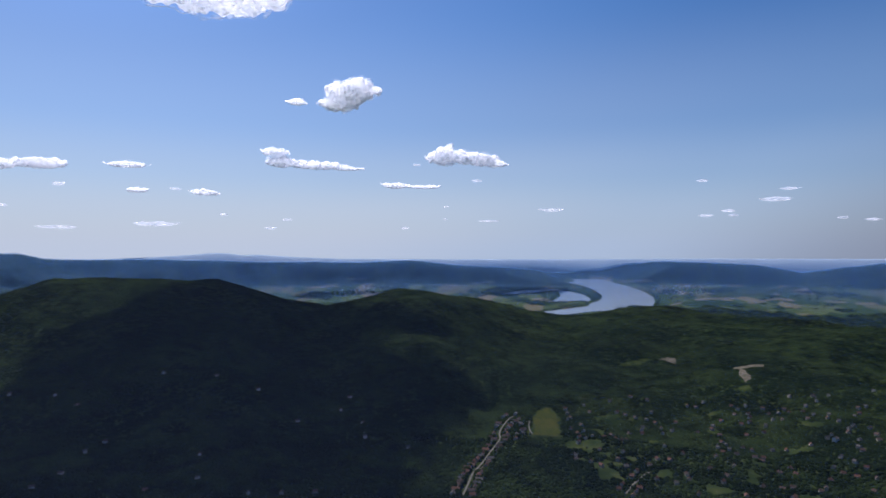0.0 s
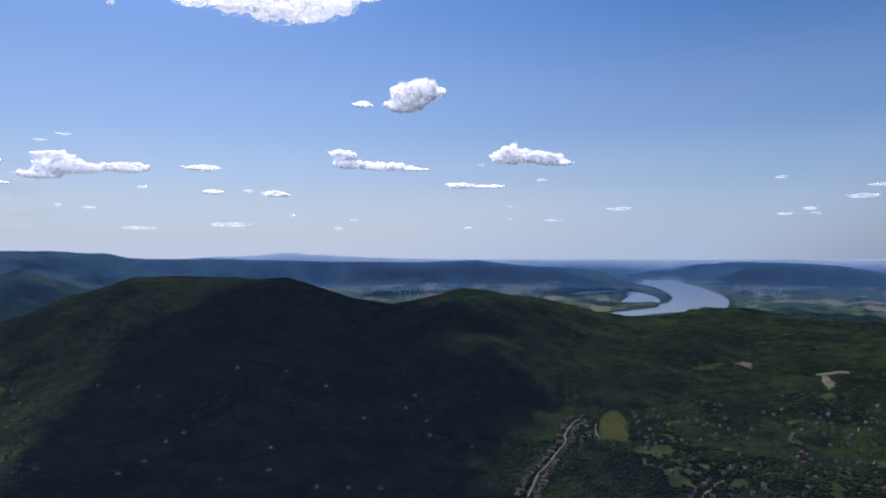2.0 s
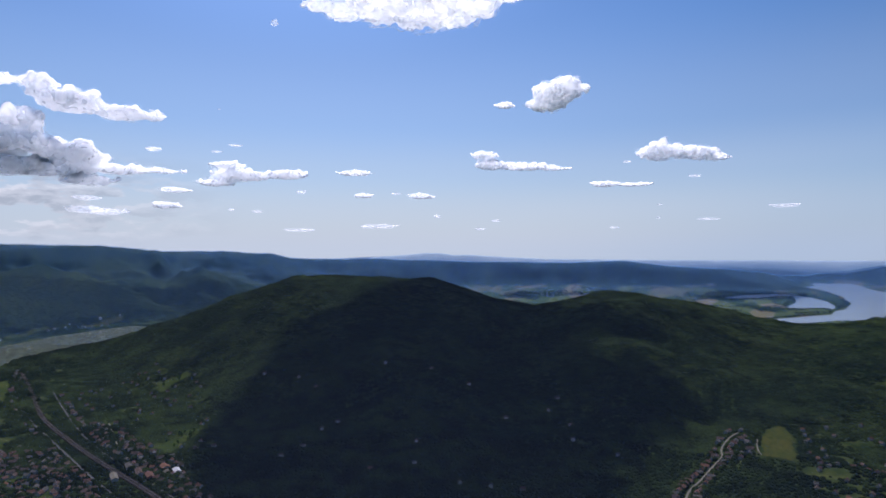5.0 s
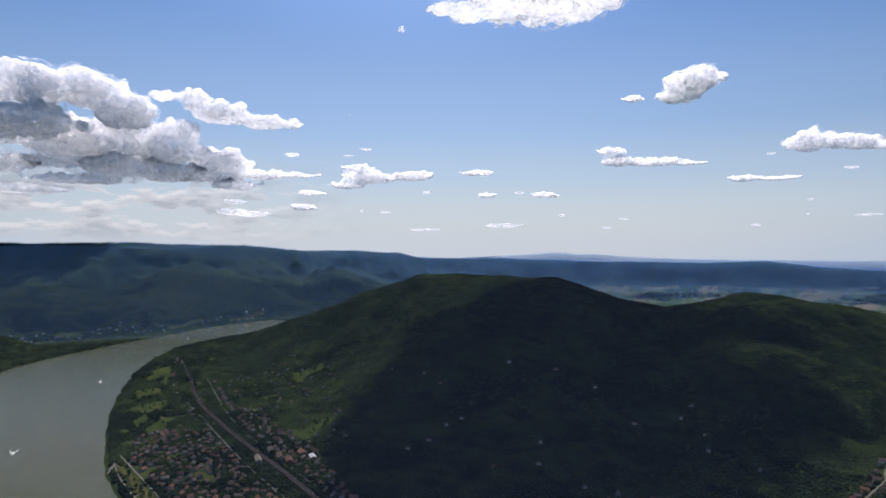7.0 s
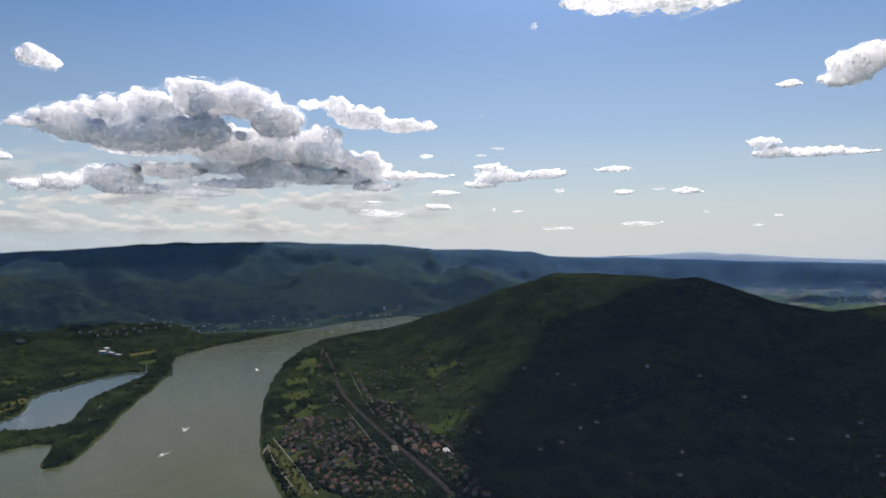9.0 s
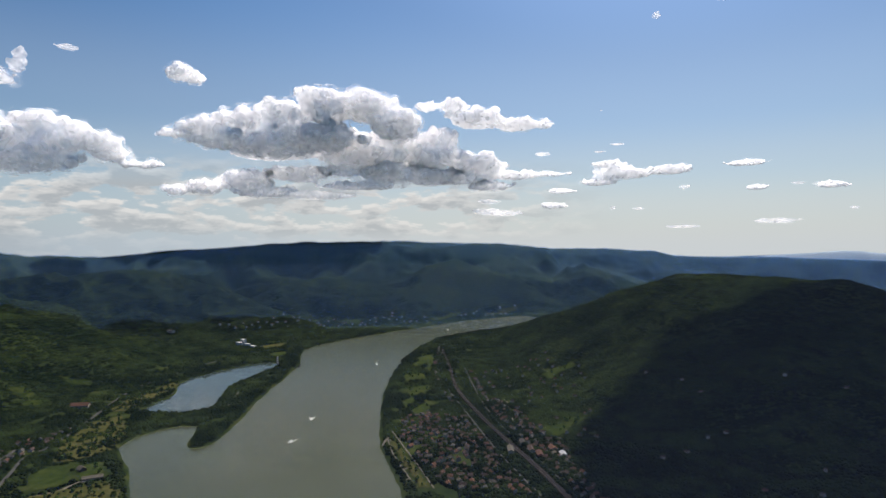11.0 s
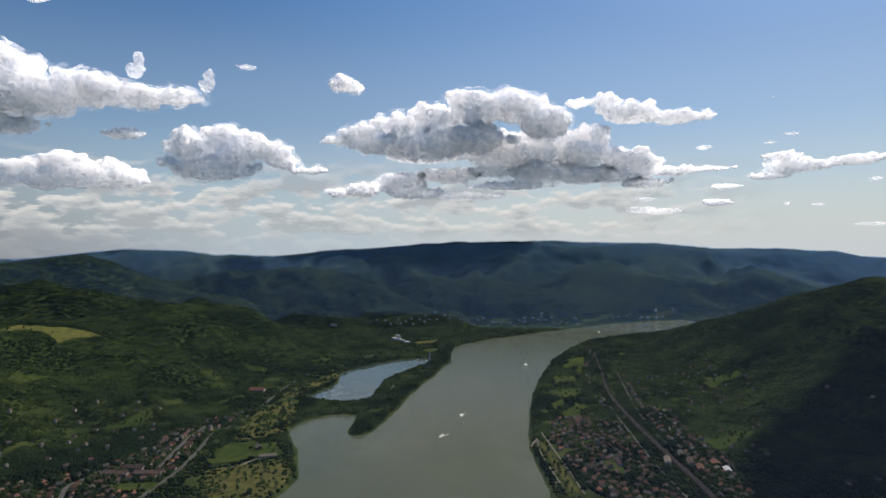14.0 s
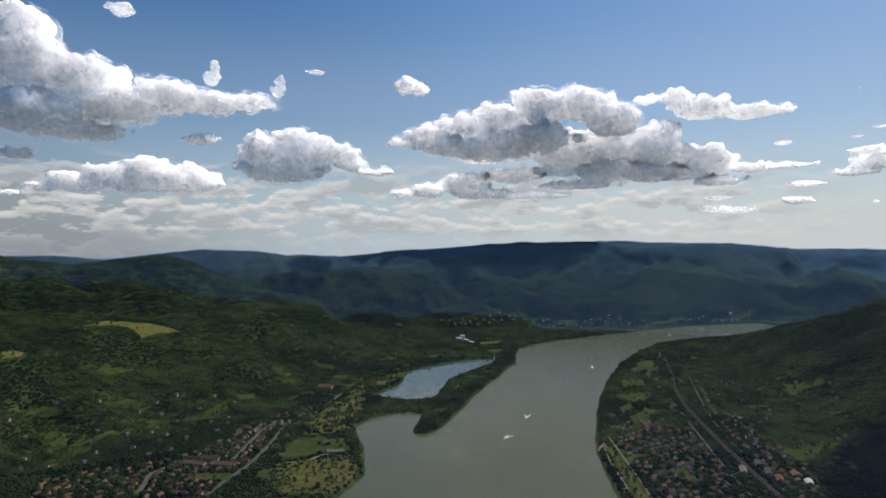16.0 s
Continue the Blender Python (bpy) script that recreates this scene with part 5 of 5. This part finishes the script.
def cloud(material, puffs, label=""):
    """A cumulus from puffs: azimuth, angle over the horizon, half width and half height, all in degrees."""
    mid = sum(p[1] for p in puffs) / len(puffs)
    if puffs[0][0] < 43:
        r = 3600.0 if mid > 11 else 4400.0 if mid > 7.5 else 4950.0
    else:
        r = 4430.0 if mid > 7 and puffs[0][0] > 60 else 4790.0
    balls, base = [], 1e9
    for az, el, hw, hh in puffs:
        w, h = radians(hw) * r, radians(hh) * r
        z0 = EYE + r * math.tan(radians(el))
        base = min(base, z0 - h * 0.75)
        a0 = radians(az)
        balls.append(((-r * math.sin(a0), r * math.cos(a0), z0 - h * 0.1), (w * 0.8, min(w * 0.8, h * 1.5), h * 0.72), a0))
        for k in range(max(6, min(30, int(6 * w / h)))):
            s, q = crng.uniform(-1, 1), crng.uniform(-0.8, 1)
            size = h * crng.uniform(0.34, 0.55) * (1 - 0.4 * abs(s))
            a = a0 + (s * (w - size * 0.5)) / r
            rr = r - crng.uniform(-0.5, 1) * min(w * 0.6, h * 1.2) * math.sqrt(max(0, 1 - s * s))
            z = z0 + q * (h - size) * (1 - 0.55 * s * s)
            balls.append(((-rr * math.sin(a), rr * math.cos(a), z), (size * 1.2, size * 1.2, size)))
    ob = billow("cloud", balls, max(r * (0.0022 if len(puffs) > 4 else 0.0015), min(radians(p[3]) for p in puffs) * r * 0.1), base, material, len(puffs) == 1)
    text = label or ("thin white wisp of cloud near the horizon" if material == "thin" else "bright white cumulus cloud with grey base")
    return tagged(ob, text, "cloud", "clouds in the sky")


# where the broad cloud overhead shades the ground
SHADE = [(-480, 560), (-662, 770), (-805, 950), (-866, 1100), (-887, 1271), (-931, 1422), (-917, 1473), (-836, 1526), (-807, 1598), (-768, 1694), (-758, 1829), (-711, 1923), (-641, 1973), (-528, 2058), (-431, 2101), (-316, 2066), (-213, 1958), (-80, 1753), (15, 1775), (63, 1804), (-15, 1685), (-110, 1661), (-199, 1648), (-225, 1604), (-143, 1508), (-56, 1539), (-8, 1515), (38, 1464), (68, 1384), (73, 1353), (26, 1230), (-12, 1125), (-44, 1004), (-56, 883), (-104, 634)]


def overhead_cloud(label):
    """The broad cloud between the sun and its shadow on the hill."""
    o, balls = np.array(SHADE, float), []
    x, y = (g.ravel() for g in np.meshgrid(np.arange(o[:, 0].min(), o[:, 0].max(), 40), np.arange(o[:, 1].min(), o[:, 1].max(), 40)))
    x, y = x + crng.uniform(-16, 16, x.shape), y + crng.uniform(-16, 16, x.shape)
    depth = -shore(x, y, SHADE)
    for px, py, d, pz in zip(x, y, depth, ground_z(x, y)):
        if d > 14:
            size, top = min(26 + 0.30 * d, 62) * crng.uniform(0.8, 1.1), 1650 + crng.uniform(-12, 12) + min(d, 120) * 0.2
            k = (top - pz) / to_sun.z
            balls.append(((px + to_sun.x * k, py + to_sun.y * k, top), (size * 1.15, size * 1.15, size * 0.7)))
    return tagged(billow("cloud", balls, 13, 1500, "cloud", False, ((0.22, "fringe"),)), label, "cloud", "clouds in the sky")


overhead_cloud("broad white cumulus casting its shadow on the hill")


def cloud_rim():
    """The thin bright edge of the cloud over the hill."""
    balls = []
    for k in range(150):
        s, q = crng.uniform(-1, 1), crng.uniform(0, 1)
        rr = 3190 + q * 340 * math.sqrt(1 - 0.85 * s * s)
        a, size = radians(20.6 + 6.2 * s), crng.uniform(28, 62) * (1 - 0.35 * q)
        balls.append(((-rr * math.sin(a), rr * math.cos(a), 1640 + crng.uniform(-25, 45)), (size * 1.3, size * 1.3, size)))
    ob = billow("cloud", balls, 9, 0.0, "bright")
    return tagged(ob, "thin bright white edge of a cumulus", "cloud", "clouds in the sky")


cloud_rim()
cloud('cloud', [(8.5, 13.99, 2.13, 1.35), (7.4, 14.26, 1.53, 1.16), (9.4, 12.99, 2.01, 0.73)])
cloud('cloud', [(13.2, 13.03, 0.98, 0.43)])
cloud('cloud', [(15.1, 8.64, 1.45, 0.44), (14.4, 7.78, 2.04, 0.59), (11.4, 7.57, 2.98, 0.45), (8.9, 7.36, 1.82, 0.25)])
cloud('cloud', [(-0.2, 8.54, 1.76, 0.96), (-2.4, 8.37, 1.55, 0.71), (-3.7, 8.2, 1.29, 0.71), (-4.7, 7.83, 1.44, 0.35)])
cloud('cloud', [(4.3, 5.89, 1.54, 0.36), (1.7, 5.79, 1.86, 0.26)])
cloud('cloud', [(26.8, 7.0, 1.9, 0.36)])
cloud('cloud', [(26.1, 4.97, 1.08, 0.32)])
cloud('cloud', [(20.8, 4.96, 1.36, 0.38)])
cloud('thin', [(2.4, 7.78, 0.52, 0.2)])
cloud('thin', [(23.1, 5.17, 0.61, 0.19)])
cloud('thin', [(31.6, 5.22, 0.64, 0.26)])
cloud('thin', [(19.3, 3.11, 0.46, 0.19)])
cloud('thin', [(14.0, 2.72, 0.63, 0.15)])
cloud('thin', [(3.5, 2.04, 0.57, 0.15)])
cloud('thin', [(-0.3, 3.99, 0.36, 0.15)])
cloud('thin', [(-0.2, 2.85, 0.36, 0.15)])
cloud('thin', [(-3.1, 6.33, 0.67, 0.2)])
cloud('thin', [(-4.2, 2.68, 1.39, 0.15)])
cloud('thin', [(15.4, 1.96, 0.58, 0.2)])
cloud('thin', [(-22.5, 5.88, 0.62, 0.19)])
cloud('thin', [(-29.0, 4.96, 0.87, 0.18)])
cloud('thin', [(-24.5, 3.31, 0.69, 0.19)])
cloud('thin', [(-24.9, 2.92, 0.55, 0.19)])
cloud('thin', [(-22.8, 2.93, 0.7, 0.19)])
cloud('thin', [(-34.6, 2.36, 0.77, 0.17)])
cloud('thin', [(-32.6, 2.55, 0.55, 0.17)])
cloud('thin', [(24.7, 2.21, 2.05, 0.28)])
cloud('thin', [(31.7, 1.84, 1.87, 0.22)])
cloud('thin', [(-9.9, 3.64, 1.35, 0.25), (-12.9, 3.39, 0.64, 0.2)])
cloud('thin', [(-28.0, 4.15, 1.49, 0.27)])
cloud('cloud', [(37.9, 7.42, 1.62, 0.44), (36.4, 6.54, 2.9, 0.69), (33.0, 6.73, 2.19, 0.6), (38.8, 5.83, 1.89, 0.44), (42.0, 5.09, 1.45, 0.34)])
cloud('thin', [(43.7, 8.39, 0.8, 0.28)])
cloud('thin', [(37.1, 9.06, 0.72, 0.19)])
cloud('thin', [(38.7, 8.46, 0.66, 0.15)])
cloud('thin', [(33.9, 19.37, 0.35, 0.41)])
cloud('thin', [(38.5, 12.01, 0.19, 0.14)])
cloud('thin', [(35.3, 3.43, 0.59, 0.2)])
cloud('thin', [(37.5, 3.54, 0.33, 0.25)])
cloud('cloud', [(42.7, 3.82, 1.35, 0.43)])
cloud('thin', [(48.5, 3.29, 1.81, 0.41)])
cloud('thin', [(48.5, 4.21, 1.15, 0.28)])
cloud('cloud', [(63.1, 12.58, 3.15, 1.93), (59.4, 12.63, 2.83, 1.79), (67.0, 11.78, 2.13, 1.71), (70.3, 11.01, 2.01, 1.32), (73.5, 10.25, 1.89, 1.2), (76.0, 9.54, 1.43, 0.5), (57.0, 11.34, 2.9, 1.92), (64.4, 9.93, 4.86, 1.62), (68.7, 9.15, 4.55, 1.35), (71.9, 9.32, 3.51, 1.05)])
cloud('cloud', [(57.2, 9.6, 3.0, 1.3), (61.4, 9.7, 3.2, 1.4), (65.4, 9.3, 3.0, 1.1), (53.6, 9.79, 2.98, 1.18), (60.3, 8.53, 5.12, 1.73), (53.6, 8.31, 3.47, 1.39), (49.6, 7.66, 3.05, 1.31), (51.6, 6.36, 5.02, 0.81), (46.5, 6.58, 3.59, 0.56), (42.9, 6.61, 1.86, 0.31), (62.2, 6.86, 4.1, 0.62), (67.9, 8.22, 4.61, 0.73)])
cloud('cloud', [(57.5, 6.95, 3.84, 1.28), (53.6, 6.56, 3.47, 1.1), (65.7, 6.59, 3.47, 0.94), (48.5, 5.65, 2.55, 0.61), (60.3, 5.63, 4.2, 0.58)])
cloud('cloud', [(51.6, 12.8, 1.51, 0.87), (49.6, 11.64, 3.05, 1.23), (46.0, 11.12, 2.83, 0.89), (43.7, 10.99, 1.24, 0.45), (54.1, 12.69, 1.24, 0.58)])
cloud('cloud', [(69.9, 5.91, 2.43, 1.09), (73.5, 5.26, 1.89, 0.79), (75.8, 4.91, 1.07, 0.56), (68.7, 4.96, 3.31, 0.64)])
cloud('thin', [(64.4, 4.76, 5.31, 0.57), (57.5, 4.48, 2.88, 0.55)])
cloud('cloud', [(75.4, 14.49, 1.6, 0.82), (74.3, 14.11, 0.93, 0.53)])
cloud('cloud', [(106.0, 16.6, 2.14, 2.36), (106.0, 13.81, 3.21, 2.43), (102.3, 13.52, 3.48, 2.32), (105.3, 10.62, 4.71, 2.3), (100.0, 11.65, 4.45, 2.02), (95.8, 12.51, 3.47, 1.71), (92.4, 12.34, 3.18, 1.16), (89.4, 12.46, 2.83, 0.71), (101.9, 9.26, 3.51, 0.96)])
cloud('thin', [(86.9, 13.6, 0.75, 0.75), (86.7, 14.4, 0.5, 0.6)])
cloud('thin', [(92.5, 14.3, 0.8, 0.9), (92.2, 15.2, 0.45, 0.6)])
cloud('cloud', [(93.3, 9.2, 1.71, 0.56)])
cloud('cloud', [(106.4, 7.15, 1.59, 0.55)])
cloud('thin', [(99.3, 18.76, 1.23, 0.7), (97.3, 17.94, 1.4, 0.51)])
cloud('thin', [(83.6, 15.36, 0.99, 0.28)])
cloud('cloud', [(97.6, 6.9, 2.0, 0.9), (94.2, 6.6, 1.6, 0.8), (100.6, 6.2, 1.9, 0.8), (103.4, 5.6, 1.6, 0.7), (96.2, 5.81, 3.02, 1.5), (93.6, 5.68, 2.24, 1.24), (98.7, 5.23, 1.86, 1.1), (101.9, 5.07, 2.34, 0.71), (104.6, 4.71, 1.47, 0.52), (106.8, 4.17, 0.88, 0.34)])
cloud('cloud', [(85.6, 9.7, 1.7, 1.2), (83.2, 9.3, 1.6, 1.1), (88.4, 9.2, 1.5, 1.0), (81.2, 8.4, 1.5, 0.8), (88.0, 8.33, 2.39, 1.27), (84.6, 8.21, 2.46, 1.29), (82.1, 8.53, 2.01, 1.1), (86.5, 6.81, 4.36, 1.28), (80.6, 7.56, 1.52, 0.7), (78.6, 6.84, 2.04, 0.35)])
cloud('thin', [(47.2, 3.16, 1.91, 0.37)])
cloud('bright', [(30.0, 21.08, 1.52, 0.62), (27.9, 20.81, 2.04, 1.17), (24.6, 21.26, 2.58, 1.26), (21.2, 20.93, 2.38, 1.36), (18.1, 20.67, 2.06, 1.36), (16.1, 21.38, 1.54, 0.98), (13.0, 21.96, 2.28, 0.44)])
